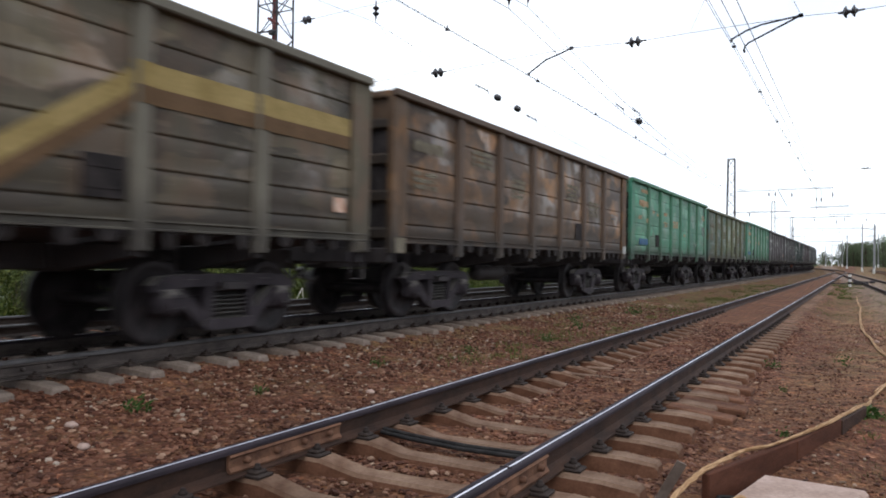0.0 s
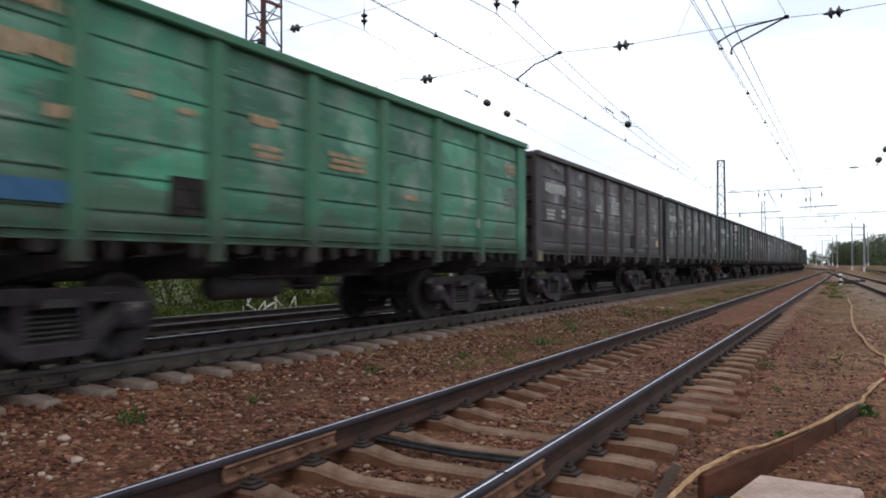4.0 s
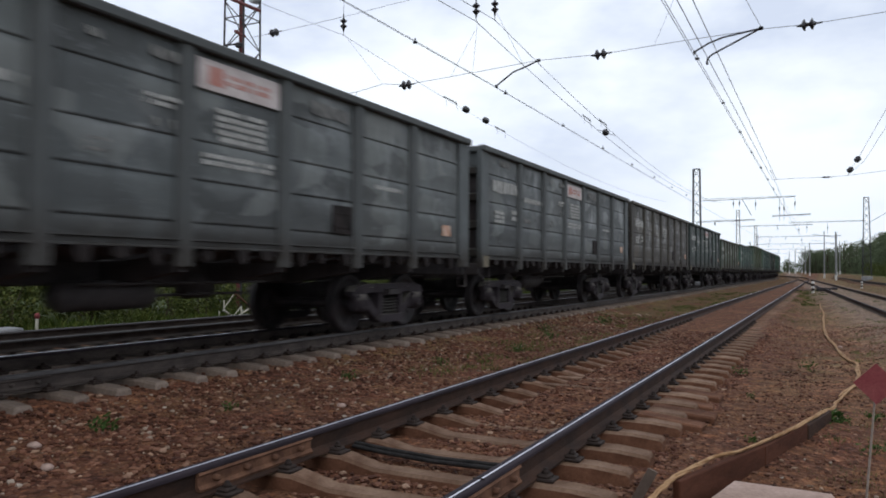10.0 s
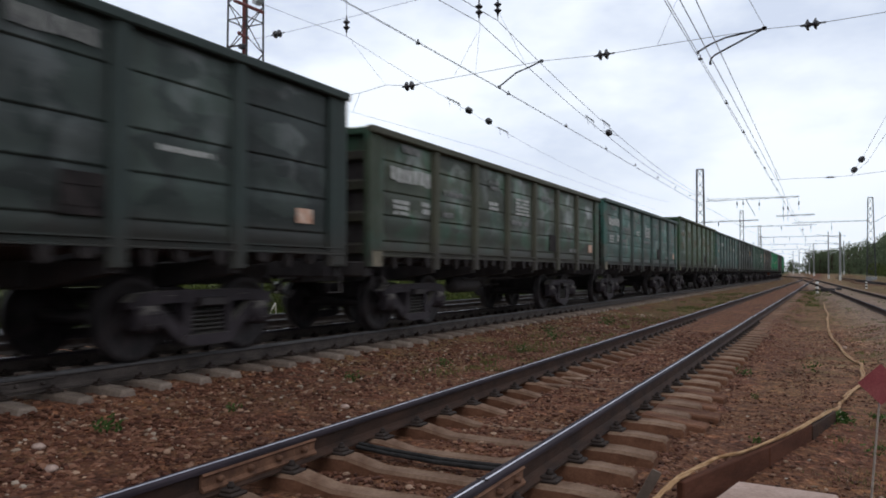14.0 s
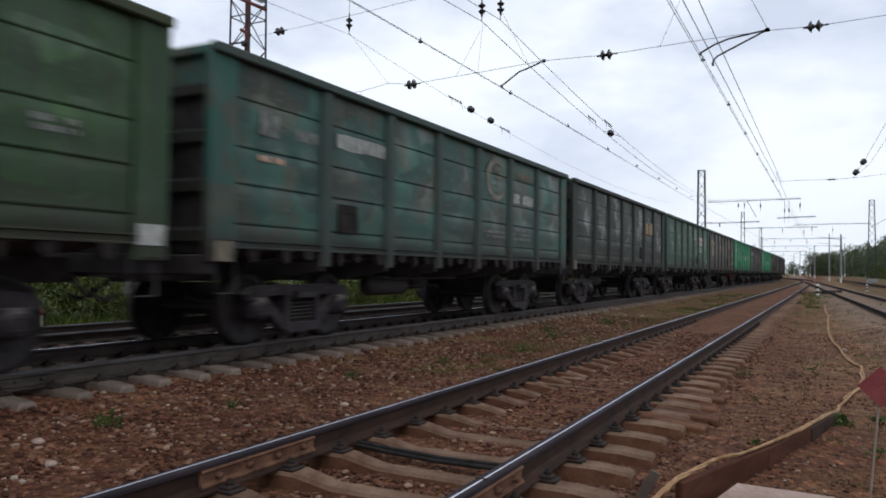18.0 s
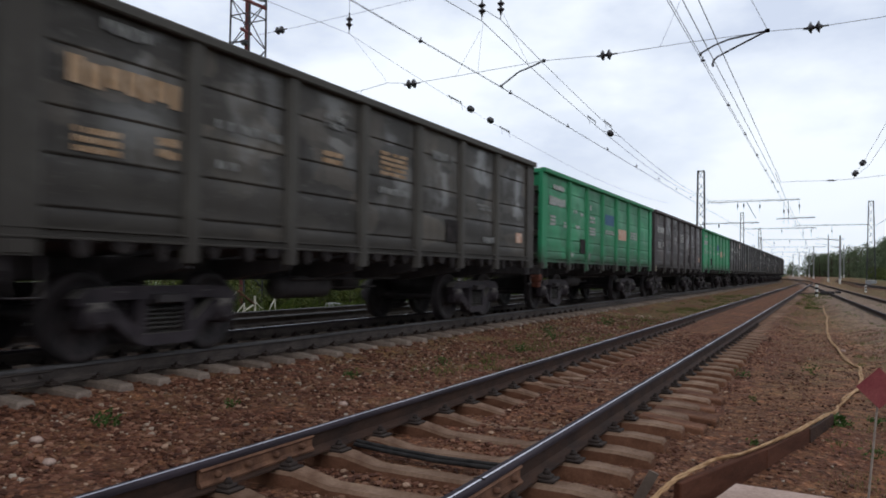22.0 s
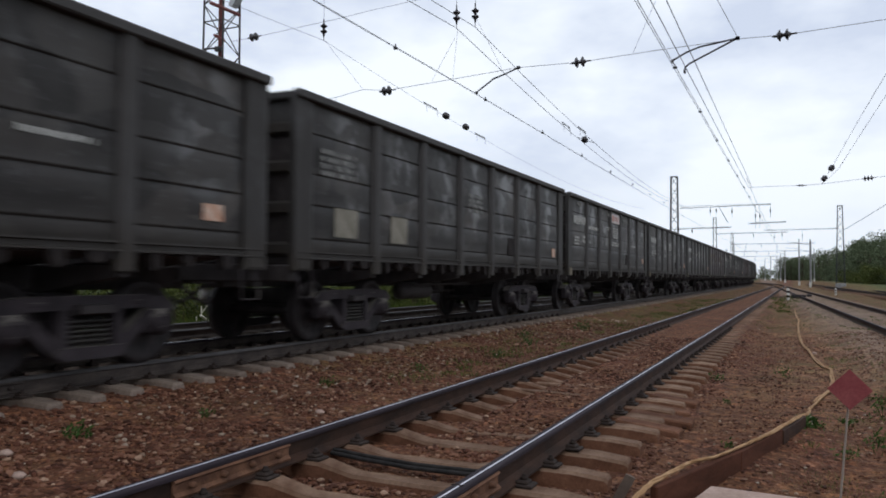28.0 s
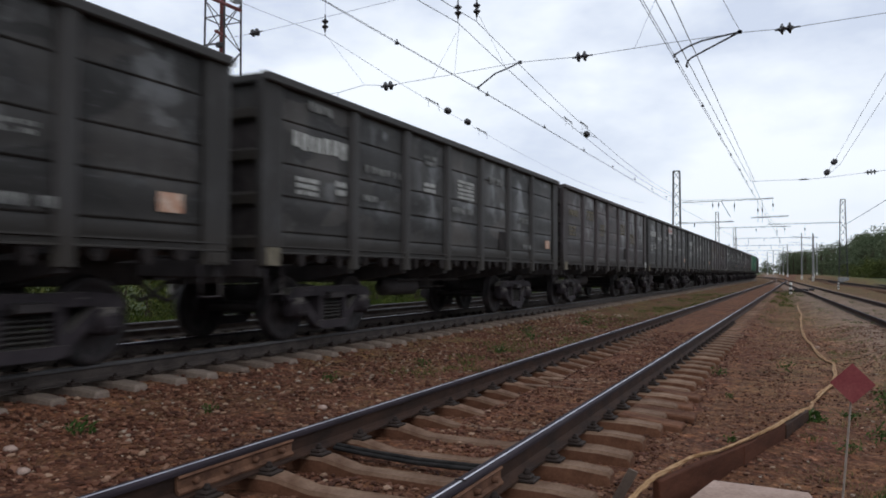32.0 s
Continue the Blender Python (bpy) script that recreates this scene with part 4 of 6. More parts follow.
for x, y, s in ((-5.22, 24.4, 0.09), (-4.45, 6.6, 0.05), (-5.6, 4.0, 0.055), (-4.9, 3.6, 0.05), (0.3, 16.5, 0.05)):
    m = Mesh()
    rng = random.Random(int(y * 10))
    m.lathe([(0.0, -0.5 * s), (0.8 * s, -0.3 * s), (1.0 * s, 0.1 * s), (0.6 * s, 0.5 * s), (0.0, 0.6 * s)], (0, 0, 0), (0, 0, 1), 7)
    m.v = [tuple(c * rng.uniform(0.8, 1.2) for c in p) for p in m.v]
    thing("pale_stone", "pale grey stone lying on the ballast", "stone", m, M_SLAB, pose(x, y, ground_z(x, y) + 0.02, 0, 0, 40), group="pale stones")


# ---- freight wagons ----
POSTS = [2.28, 4.03, 5.78, 7.53, 9.28, 11.03]
BODY = 13.31
PITCH = 13.92
TOP = 3.64
VALVE_Y = 0.8
CACHE = {}


def cached(key, build, mats):
    if key not in CACHE:
        CACHE[key] = build().data(key[0], mats)
    return CACHE[key]


GROOVES = {"five": [3.15, 2.74, 2.24, 1.88, 1.54], "four": [3.05, 2.47, 2.03, 1.55]}
SILL = 1.36


def wall_mesh(top):
    return lambda: Mesh().box((0, 0, (SILL + top) / 2 - 0.08), (0.04, BODY - 0.1, top - SILL + 0.04))


def panel_mesh(width, style, top, seed):
    """One pressed sheet between two posts: bulged by its loads, dented, with thin horizontal ribs; it faces +x."""
    def build():
        n, zs = 12, [(SILL, 0.0)]
        ribs = sorted(1.24 + (g - 1.24) * (top - 1.24) / (3.60 - 1.24) for g in GROOVES[style])
        for i, g in enumerate(ribs):
            big = 1.35 if i == len(ribs) - 3 or (style == "five" and i == 1) else 1.0
            zs += [(g - 0.018, 0.0), (g - 0.008 * big, -0.007), (g - 0.001, -0.007), (g + 0.002, 0.009 * big), (g + 0.03, 0.006), (g + 0.075, 0.0)]
        zs.append((top - 0.10, 0.0))
        full = []
        for (a, da), (c, dc) in zip(zs, zs[1:]):
            k = 4 if c - a > 0.15 else 1
            full += [(a + (c - a) * j / k, da if j == 0 else 0.010 * math.sin(math.pi * j / k)) for j in range(k)]
        full.append(zs[-1])
        vs, fs = [], []
        for z, d in full:
            v = (z - SILL) / (top - 0.1 - SILL)
            for j in range(n + 1):
                u = j / n
                arch = max(0.0, math.sin(math.pi * u)) ** 0.6 * (0.35 + 0.65 * math.sin(math.pi * min(1.0, v * 1.15)))
                dent = 0.016 * noise.noise(Vector((u * 2.2 + seed * 5, z * 1.9, seed))) + 0.006 * noise.noise(Vector((u * 7, z * 5, seed + 9)))
                vs.append((0.036 * arch + dent * arch + (d if 0.05 < u < 0.95 else 0.0), (u - 0.5) * width, z))
        m1 = n + 1
        for i in range(len(full) - 1):
            for j in range(n):
                fs.append((i * m1 + j, i * m1 + j + 1, (i + 1) * m1 + j + 1, (i + 1) * m1 + j))
        return Mesh().add(vs, fs, True)
    return build


def post_mesh(top):
    return lambda: Mesh().prism([(0, -0.13), (0.035, -0.125), (0.09, -0.075), (0.09, 0.075), (0.035, 0.125), (0, 0.13)], "z", 1.06, top - 0.09)


def corner_mesh(top):
    def build():
        m = Mesh()
        m.prism([(-0.06, -0.0), (0.035, 0.0), (0.045, 0.02), (0.045, 0.40), (0.03, 0.44), (-0.06, 0.44)], "z", 1.1, top - 0.08)
        m.box((0.05, 0.22, 1.18), (0.02, 0.30, 0.12), 0.005)
        return m
    return build


def end_rib_mesh():
    return Mesh().prism([(0.0, -0.11), (0.085, -0.06), (0.085, 0.06), (0.0, 0.11)], "x", -1.40, 1.40)


def wheelset_mesh():
    m = Mesh()
    for s in (-1, 1):
        m.lathe([(0.10, 0.075), (0.12, 0.085), (0.13, 0.06), (0.2, 0.028), (0.33, 0.034), (0.385, 0.05), (0.40, 0.066), (0.468, 0.066), (0.4785, 0.055), (0.480, -0.03), (0.505, -0.055), (0.505, -0.07),
                 (0.49, -0.075), (0.40, -0.07), (0.37, -0.02), (0.2, -0.03), (0.12, -0.08), (0.09, -0.08)], (s * 0.80, 0, 0), (s, 0, 0), 36)
        m.lathe([(0.09, 0.0), (0.085, 0.2), (0.075, 0.34)], (s * 0.86, 0, 0), (s, 0, 0), 16)
    m.lathe([(0.095, -0.74), (0.082, -0.6), (0.078, 0.0), (0.082, 0.6), (0.095, 0.74)], (0, 0, 0), (1, 0, 0), 16)
    # two balance marks so that the turning shows
    for s in (-1, 1):
        m.box((s * 0.838, 0.25, 0), (0.02, 0.06, 0.1), 0.004)
        m.box((s * 0.838, -0.25, 0.02), (0.02, 0.05, 0.05), 0.004)
    return m


def side_frame_mesh():
    m = Mesh()
    m.prism([(-1.17, 0.60), (-1.17, 0.68), (-1.05, 0.77), (-0.70, 0.80), (0.70, 0.80), (1.05, 0.77), (1.17, 0.68), (1.17, 0.60), (0.70, 0.655), (-0.70, 0.655)], "x", -0.08, 0.08)
    for s in (-1, 1):
        m.prism([(s * 1.0, 0.66), (s * 0.80, 0.67), (s * 0.30, 0.27), (s * 0.44, 0.19)], "x", -0.065, 0.065)
        m.prism([(s * 0.30, 0.25), (s * 0.41, 0.25), (s * 0.38, 0.67), (s * 0.28, 0.67)], "x", -0.09, 0.09)
        for t in (-0.14, 0.14):
            m.box((0, s * 0.925 + t, 0.50), (0.14, 0.045, 0.28), 0.01)
        m.box((0.07, s * 0.62, 0.72), (0.03, 0.16, 0.05), 0.008)
    m.prism([(-0.44, 0.19), (-0.34, 0.14), (0.34, 0.14), (0.44, 0.19), (0.40, 0.27), (-0.40, 0.27)], "x", -0.11, 0.11)
    return m


def spring_mesh():
    return Mesh().tube([(0.07 * math.cos(a * 0.7), 0.07 * math.sin(a * 0.7), 0.28 + 0.0057 * a) for a in range(50)], 0.017, 5)


def axle_box_mesh():
    m = Mesh()
    m.lathe([(0.0, 0.17), (0.10, 0.17), (0.12, 0.155), (0.125, 0.13), (0.15, 0.12), (0.155, -0.12), (0.08, -0.13)], (0, 0, 0), (1, 0, 0), 18)
    m.box((0, 0, 0.12), (0.2, 0.26, 0.07), 0.015)
    for a in range(4):
        t = math.pi / 4 + a * math.pi / 2
        m.lathe([(0.0, 0.19), (0.016, 0.19), (0.017, 0.165)], (0, 0.085 * math.cos(t), 0.085 * math.sin(t)), (1, 0, 0), 6)
    return m


def bolster_mesh():
    m = Mesh()
    m.prism([(-1.2, 0.62), (-0.6, 0.52), (0.6, 0.52), (1.2, 0.62), (1.2, 0.70), (0.4, 0.82), (-0.4, 0.82), (-1.2, 0.70)], "y", -0.2, 0.2)
    m.lathe([(0.0, 0.06), (0.17, 0.06), (0.19, 0.0)], (0, 0, 0.82), (0, 0, 1), 18)
    for s in (-1, 1):
        m.box((0, s * 0.52, 0.5), (1.9, 0.1, 0.1), 0.01)
        for t in (-1, 1):
            m.box((t * 0.8, s * 0.40, 0.46), (0.09, 0.06, 0.3), 0.015)
    return m


def coupler_mesh():
    m = Mesh()
    m.box((0, 0.2, 1.06), (0.2, 0.75, 0.22), 0.03)
    m.prism([(-0.2, 0.5), (0.2, 0.5), (0.24, 0.72), (0.06, 0.78), (0.02, 0.66), (-0.1, 0.68), (-0.22, 0.76)], "z", 0.9, 1.2)
    m.tube([(0.25, -0.05, 0.95), (0.27, 0.25, 0.72), (0.22, 0.55, 0.62), (0.15, 0.75, 0.70)], 0.03, 8)
    return m


def bars(w, h, rows, seed, gap=0.35, fill=0.8):
    """Unreadable stencilling as plain broken bars on a side wall, facing +x."""
    rng, m = random.Random(seed), Mesh()
    rh = h / (rows + gap * (rows - 1))
    for r in range(rows):
        z, y = h / 2 - rh / 2 - r * rh * (1 + gap), -w / 2
        while y < w / 2 - 0.02:
            k = min(rng.uniform(0.55, 0.85) * rh + 0.012, w / 2 - y)
            if rng.random() < fill:
                m.box((0, y + k / 2, z + rng.uniform(-0.06, 0.06) * rh), (0.006, k * 0.74, rh * rng.uniform(0.78, 1.0)))
            y += k
    return m


# marks on the near side: kind, y from the near end, z, width, height, rows
MARKS = {
    "letters": [("mark", 1.35, 2.86, 1.4, 0.27, 1), ("faded", 1.34, 3.38, 0.6, 0.14, 1), ("mark", 1.02, 2.22, 0.54, 0.25, 3), ("mark", 1.9, 2.28, 0.3, 0.22, 2), ("faded", 3.2, 2.68, 1.2, 0.12, 1), ("faded", 2.76, 2.21, 0.45, 0.11, 1),
                ("mark", 4.95, 2.6, 0.5, 0.18, 2), ("faded", 5.0, 3.12, 0.5, 0.2, 2), ("mark", 6.68, 2.72, 0.85, 0.38, 5), ("faded", 6.6, 2.28, 1.2, 0.12, 1), ("faded", 8.46, 3.1, 0.9, 0.16, 1), ("faded", 10.38, 2.32, 0.72, 0.13, 2), ("faded", 10.7, 1.66, 0.8, 0.13, 1), ("plate", 12.36, 1.78, 0.36, 0.22, 0)],
    "poster": [("mark", 1.35, 2.86, 1.45, 0.28, 1), ("faded", 1.34, 3.38, 0.6, 0.15, 1), ("mark", 1.02, 2.2, 0.54, 0.26, 3), ("mark", 1.9, 2.28, 0.3, 0.24, 2), ("mark", 3.2, 2.7, 1.3, 0.12, 1), ("faded", 2.76, 2.21, 0.46, 0.12, 1), ("faded", 4.61, 3.33, 0.26, 0.1, 1),
               ("faded", 5.42, 3.34, 0.5, 0.13, 1), ("mark", 5.43, 2.83, 0.5, 0.13, 2), ("faded", 5.45, 2.6, 0.31, 0.1, 1), ("faded", 4.62, 2.25, 0.29, 0.15, 3), ("poster", 6.655, 3.27, 1.44, 0.35, 0), ("mark", 6.68, 2.72, 0.88, 0.39, 5), ("mark", 6.65, 2.3, 1.26, 0.14, 2),
               ("faded", 8.45, 3.29, 1.1, 0.2, 1), ("mark", 10.19, 2.34, 0.85, 0.07, 1), ("plate", 12.31, 1.77, 0.34, 0.2, 0)],
    "station": [("mark", 1.34, 3.24, 0.9, 0.14, 1), ("mark", 1.24, 2.86, 1.35, 0.24, 1), ("mark", 0.88, 2.36, 0.42, 0.26, 3), ("mark", 1.91, 2.3, 0.26, 0.16, 2), ("mark", 2.83, 2.72, 0.35, 0.1, 1), ("mark", 3.48, 2.68, 0.3, 0.1, 1),
                ("mark", 3.08, 2.3, 0.4, 0.1, 1), ("mark", 4.41, 2.96, 0.2, 0.18, 1), ("mark", 4.61, 2.6, 0.55, 0.2, 2), ("mark", 4.61, 2.25, 0.6, 0.24, 3), ("blue", 6.63, 2.72, 1.1, 0.34, 0), ("mark", 6.69, 2.32, 1.1, 0.12, 2), ("plate", 8.4, 2.32, 1.1, 0.36, 0), ("mark", 10.12, 2.36, 1.0, 0.26, 3), ("faded", 4.3, 1.5, 0.2, 0.2, 1), ("mark", 2.47, 1.5, 0.4, 0.12, 1), ("mark", 0.31, 1.22, 0.35, 0.14, 2)],
    "worn": [("ghost", 1.13, 2.85, 1.0, 0.2, 1), ("ghost", 1.03, 2.3, 0.8, 0.3, 3), ("ghost", 3.18, 2.9, 0.9, 0.3, 3), ("ghost", 4.93, 2.5, 0.7, 0.4, 4), ("ghost", 8.35, 2.7, 0.8, 0.4, 4), ("ghost", 10.12, 2.4, 0.8, 0.4, 4), ("faded", 11.97, 2.3, 0.5, 0.16, 2)],
    "patches": [("patch", 1.35, 1.83, 0.66, 0.44, 0), ("patch", 3.07, 1.82, 0.6, 0.46, 0), ("faded", 1.13, 2.7, 1.0, 0.4, 4), ("faded", 6.58, 2.6, 0.8, 0.4, 4), ("plate", 12.38, 1.72, 0.3, 0.24, 0)],
    "emblem": [("mark", 8.14, 3.05, 0.6, 0.55, 4), ("poster", 10.12, 2.76, 1.15, 0.44, 0), ("mark", 10.12, 2.3, 1.0, 0.28, 3), ("faded", 1.24, 2.9, 1.0, 0.2, 1), ("faded", 4.93, 2.7, 0.8, 0.4, 4), ("mark", 12.28, 1.7, 0.3, 0.2, 1)],
    "scrawl": [("mark", 3.18, 2.88, 1.35, 0.24, 1), ("faded", 1.03, 2.85, 0.4, 0.34, 1), ("faded", 1.81, 2.8, 0.5, 0.16, 1), ("plate", 1.08, 2.4, 0.5, 0.09, 1), ("faded", 0.26, 2.05, 0.25, 0.05, 1), ("hook", 8.45, 2.97, 1.08, 0.88, 0), ("tongue", 8.52, 3.0, 0.5, 0.4, 0), ("mark", 10.1, 2.67, 1.25, 0.24, 1), ("faded", 9.98, 1.86, 1.1, 0.3, 3), ("faded", 8.38, 1.8, 1.15, 0.16, 2), ("ghost", 10.12, 3.2, 1.2, 0.16, 1), ("faded", 0.31, 1.28, 0.3, 0.16, 2)],
    "logo": [("ring", 8.62, 3.06, 0.6, 0.6, 0), ("mark", 8.62, 3.06, 0.44, 0.4, 4), ("blocks", 10.22, 2.74, 1.2, 0.44, 0), ("faded", 8.14, 2.26, 0.6, 0.14, 2), ("faded", 10.12, 2.32, 0.8, 0.16, 2), ("mark", 11.97, 2.3, 0.3, 0.14, 1), ("mark", 12.38, 2.05, 0.18, 0.16, 1), ("faded", 3.08, 2.8, 0.9, 0.3, 3), ("faded", 5.13, 2.6, 0.6, 0.3, 3)],
    "peach": [("peach", 1.7, 3.33, 0.9, 0.12, 1), ("peach", 1.7, 2.93, 1.4, 0.22, 1), ("peach", 1.13, 2.46, 0.5, 0.12, 2), ("peach", 2.06, 2.4, 0.26, 0.14, 1), ("peach", 2.98, 2.72, 0.3, 0.08, 1), ("peach", 3.58, 2.66, 0.25, 0.08, 1), ("blue", 1.65, 1.68, 1.2, 0.2, 0), ("peach", 4.87, 2.39, 0.55, 0.16, 2),
              ("peach", 4.82, 2.75, 0.5, 0.14, 1), ("peach", 6.58, 2.45, 0.9, 0.24, 3), ("peach", 12.48, 3.0, 0.5, 0.2, 2), ("ring", 12.33, 2.98, 0.34, 0.34, 0), ("faded", 12.48, 2.4, 0.7, 0.4, 4), ("peach", 8.35, 2.1, 0.4, 0.1, 1), ("mark", 10.94, 1.8, 0.25, 0.2, 1)],
    "band": [("faded", 1.24, 3.3, 0.9, 0.12, 1), ("plate", 12.59, 1.74, 0.26, 0.2, 0)],
}
MARKS["amber"] = [("peach" if q[0] == "mark" else "faded", *q[1:]) for q in MARKS["letters"] if q[0] != "plate"] + [("plate", 12.36, 1.78, 0.36, 0.22, 0)]
MARK_MATS = {"hook": M_PATCH, "tongue": M_GHOST, "patch": M_PATCH, "ghost": M_GHOST, "peach": M_PEACH, "ring": M_MARK, "blocks": M_PEACH, "mark": M_MARK, "faded": M_FADED, "plate": M_PLATE, "poster": M_POSTER, "blue": M_BLUEMARK}
WORDS = {"olive": "dusty olive-brown", "rust": "rust-brown", "green": "faded green", "bright": "bright green", "moss": "mossy green-brown", "drab": "drab brownish-grey", "grey": "dark grey", "brown": "brown-grey", "blue": "pale blue-grey",
         "slate": "slate green-grey", "teal": "worn teal", "fern": "worn fern-green", "forest": "worn forest-green", "loden": "worn loden-green", "black": "blackish green"}
STYLE = {"amber": "yellowish stencil marks", "scrawl": "white scrawl and an open-ring emblem", "logo": "a round emblem and pale blocks", "peach": "peach stencils and a blue patch", "letters": "white stencil marks", "poster": "a pale pink panel", "station": "white stencils", "worn": "faded stencil marks", "patches": "pale square patches", "emblem": "a round emblem", "band": "a yellow and brown band"}


def hook_mesh(ry, rz):
    """An open painted ring whose band thins towards its ends."""
    m = Mesh()
    for n in range(20):
        quad = []
        for j, outer in ((n, True), (n + 1, True), (n + 1, False), (n, False)):
            a = math.radians(50 + j * 14)
            f = 1.0 if outer else 0.86 - 0.16 * math.sin(math.pi * j / 20)
            quad.append((ry * f * math.cos(a), rz * f * math.sin(a)))
        m.prism(quad, "x", -0.003, 0.003)
    return m


def bracket_mesh(vr):
    """A grimy hinge or latch of a floor hatch; they differ in width and in how far they hang."""
    w, d = (0.10, 0.075, 0.12, 0.085)[vr], (0.0, 0.05, -0.02, 0.03)[vr]
    return lambda: Mesh().prism([(-w, 1.262), (w, 1.262), (w * 0.85, 1.16 - d), (w * 0.35, 1.12 - d), (-w * 0.3, 1.12 - d), (-w * 0.75, 1.17)], "x", -0.05, 0.03 + 0.01 * vr).box((0.035, 0.01 * vr, 1.20), (0.03, 0.05, 0.09), 0.008)


def build_wagon(paint, marks, top, seed):
    pm, dm = PAINTS[paint], POST_PAINTS[paint]
    w = thing("freight_wagon", "%s open-top freight wagon with %s" % (WORDS[paint], STYLE[marks]), "wagon", group="wagons of the freight train")
    key = (paint, top)
    h = BODY / 2
    style = "five" if marks in ("station", "band", "peach") else "four"
    edges = [0.40] + POSTS + [BODY - 0.40]
    for side in (1, -1):
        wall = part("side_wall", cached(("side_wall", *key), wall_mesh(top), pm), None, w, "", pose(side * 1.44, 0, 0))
        for i, (a, c) in enumerate(zip(edges, edges[1:])):
            if side > 0:
                vr = (i + seed) % 3
                wd = round(c - a, 2)
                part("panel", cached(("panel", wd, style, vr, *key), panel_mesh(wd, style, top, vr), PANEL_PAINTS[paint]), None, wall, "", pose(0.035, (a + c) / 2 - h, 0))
        for y in POSTS:
            part("post", cached(("post", *key), post_mesh(top), dm), None, w, "", pose(side * 1.475, y - h, 0, 0, 0, 0 if side > 0 else 180))
        for e in (-1, 1):
            part("corner_post", cached(("corner_post", side * e, *key), (lambda: mirrored(corner_mesh(top)(), side * e)), pm), None, w, "", pose(side * 1.49, e * h, 0, 0, 0, 0 if side > 0 else 180))
        part("top_chord", cached(("top_chord", *key), lambda: Mesh().box((0, 0, top - 0.06), (0.14, BODY, 0.12), 0.018), dm), None, w, "", pose(side * 1.53, 0, 0))
        part("bottom_chord", cached(("bottom_chord", *key), lambda: Mesh().prism([(-0.05, 1.26), (0.06, 1.26), (0.06, 1.275), (0.015, 1.285), (0.015, 1.34), (0.055, 1.35), (0.055, 1.37), (-0.05, 1.37)], "y", -h + 0.02, h - 0.02), dm), None, w, "", pose(side * 1.49, 0, 0, 0, 0, 0 if side > 0 else 180))
    for i, (a, c) in enumerate(zip(edges, edges[1:])):
        for j, fr in enumerate((0.22, 0.5, 0.78)):
            vr = (i * 5 + j * 3 + seed) % 4
            part("hatch_bracket", cached(("hatch_bracket", vr), bracket_mesh(vr), M_GRIME), None, w, "", pose(1.49, a + (c - a) * fr - h + 0.03 * (vr - 1.5), 0))
        part("floor_hatch", cached(("floor_hatch",), lambda: Mesh().prism([(-1.42, 1.24), (-0.3, 1.12), (0.3, 1.12), (1.42, 1.24), (1.42, 1.28), (-1.42, 1.28)], "y", -0.72, 0.72), M_STEEL), None, w, "", pose(0, (a + c) / 2 - h, 0))
    for y in POSTS:
        part("crossbeam", cached(("crossbeam",), lambda: Mesh().prism([(-1.46, 1.12), (-1.46, 1.0), (-0.3, 0.82), (0.3, 0.82), (1.46, 1.0), (1.46, 1.12)], "y", -0.09, 0.09), M_STEEL), None, w, "", pose(0, y - h, 0))
    part("centre_sill", cached(("centre_sill",), lambda: Mesh().box((0, 0, 0.99), (0.42, BODY - 0.1, 0.3), 0.02), M_STEEL), None, w)
    for e in (-1, 1):
        # end sheet in dark steel: the shade between its ribs painted in
        ew = part("end_wall", cached(("end_wall", top), lambda: Mesh().box((0, 0, (1.2 + top) / 2 - 0.03), (2.86, 0.05, top - 1.26)), M_STEEL), None, w, "", pose(0, e * (h - 0.16), 0, 0, 0, 0 if e > 0 else 180))
        for z in (1.40, 1.98, 2.56, 3.12):
            part("end_rib", cached(("end_rib", paint), end_rib_mesh, dm), None, ew, "", pose(0, 0.02, 1.2 + (z - 1.2) * (top - 1.2) / (TOP - 1.2)))
        part("end_beam", cached(("end_beam", *key), lambda: Mesh().box((0, 0.09, top - 0.08), (2.95, 0.16, 0.12), 0.02).box((0, 0.06, top - 0.30), (2.86, 0.05, 0.38), 0.01), pm), None, ew)
        part("coupler", cached(("coupler",), coupler_mesh, M_STEEL), None, w, "", pose(0, e * (h - 0.22), 0, 0, 0, 0 if e > 0 else 180))
        part("buffer_beam", cached(("buffer_beam",), lambda: Mesh().box((0, 0, 1.06), (2.9, 0.16, 0.24), 0.02), M_STEEL), None, w, "", pose(0, e * (h - 0.1), 0))
        part("foot_step", cached(("foot_step",), lambda: Mesh().tube([(0, -0.17, 1.1), (0.02, -0.17, 0.72), (0.02, 0.17, 0.72), (0, 0.17, 1.1)], 0.016, 6), M_CAST), None, w, "", pose(1.5, e * (h - 0.3), 0))
    # stand-in box for a small pale spot at the far-side wheels
    part("brake_handle", cached(("brake_handle",), lambda: Mesh().box((0, 0, 0), (0.1, 0.2, 0.22), 0.03), M_WHITEPAINT), None, w, "small pale fitting by the far-side wheels", pose(-1.36, -h + 1.45, 0.72))
    if seed in (7, 20):
        part("brake_valve", cached(("brake_valve",), lambda: Mesh().lathe([(0.0, -0.16), (0.10, -0.15), (0.13, -0.08), (0.13, 0.08), (0.09, 0.14), (0.0, 0.16)], (0, 0, 0.86), (1, 0, 0), 14).box((0, 0.02, 0.72), (0.2, 0.16, 0.22), 0.03).tube([(0, -0.4, 0.9), (0, 0.4, 0.9)], 0.025, 6), M_REDRUST), None, w, "red-rusted brake valve", pose(1.1, VALVE_Y - h, 0))
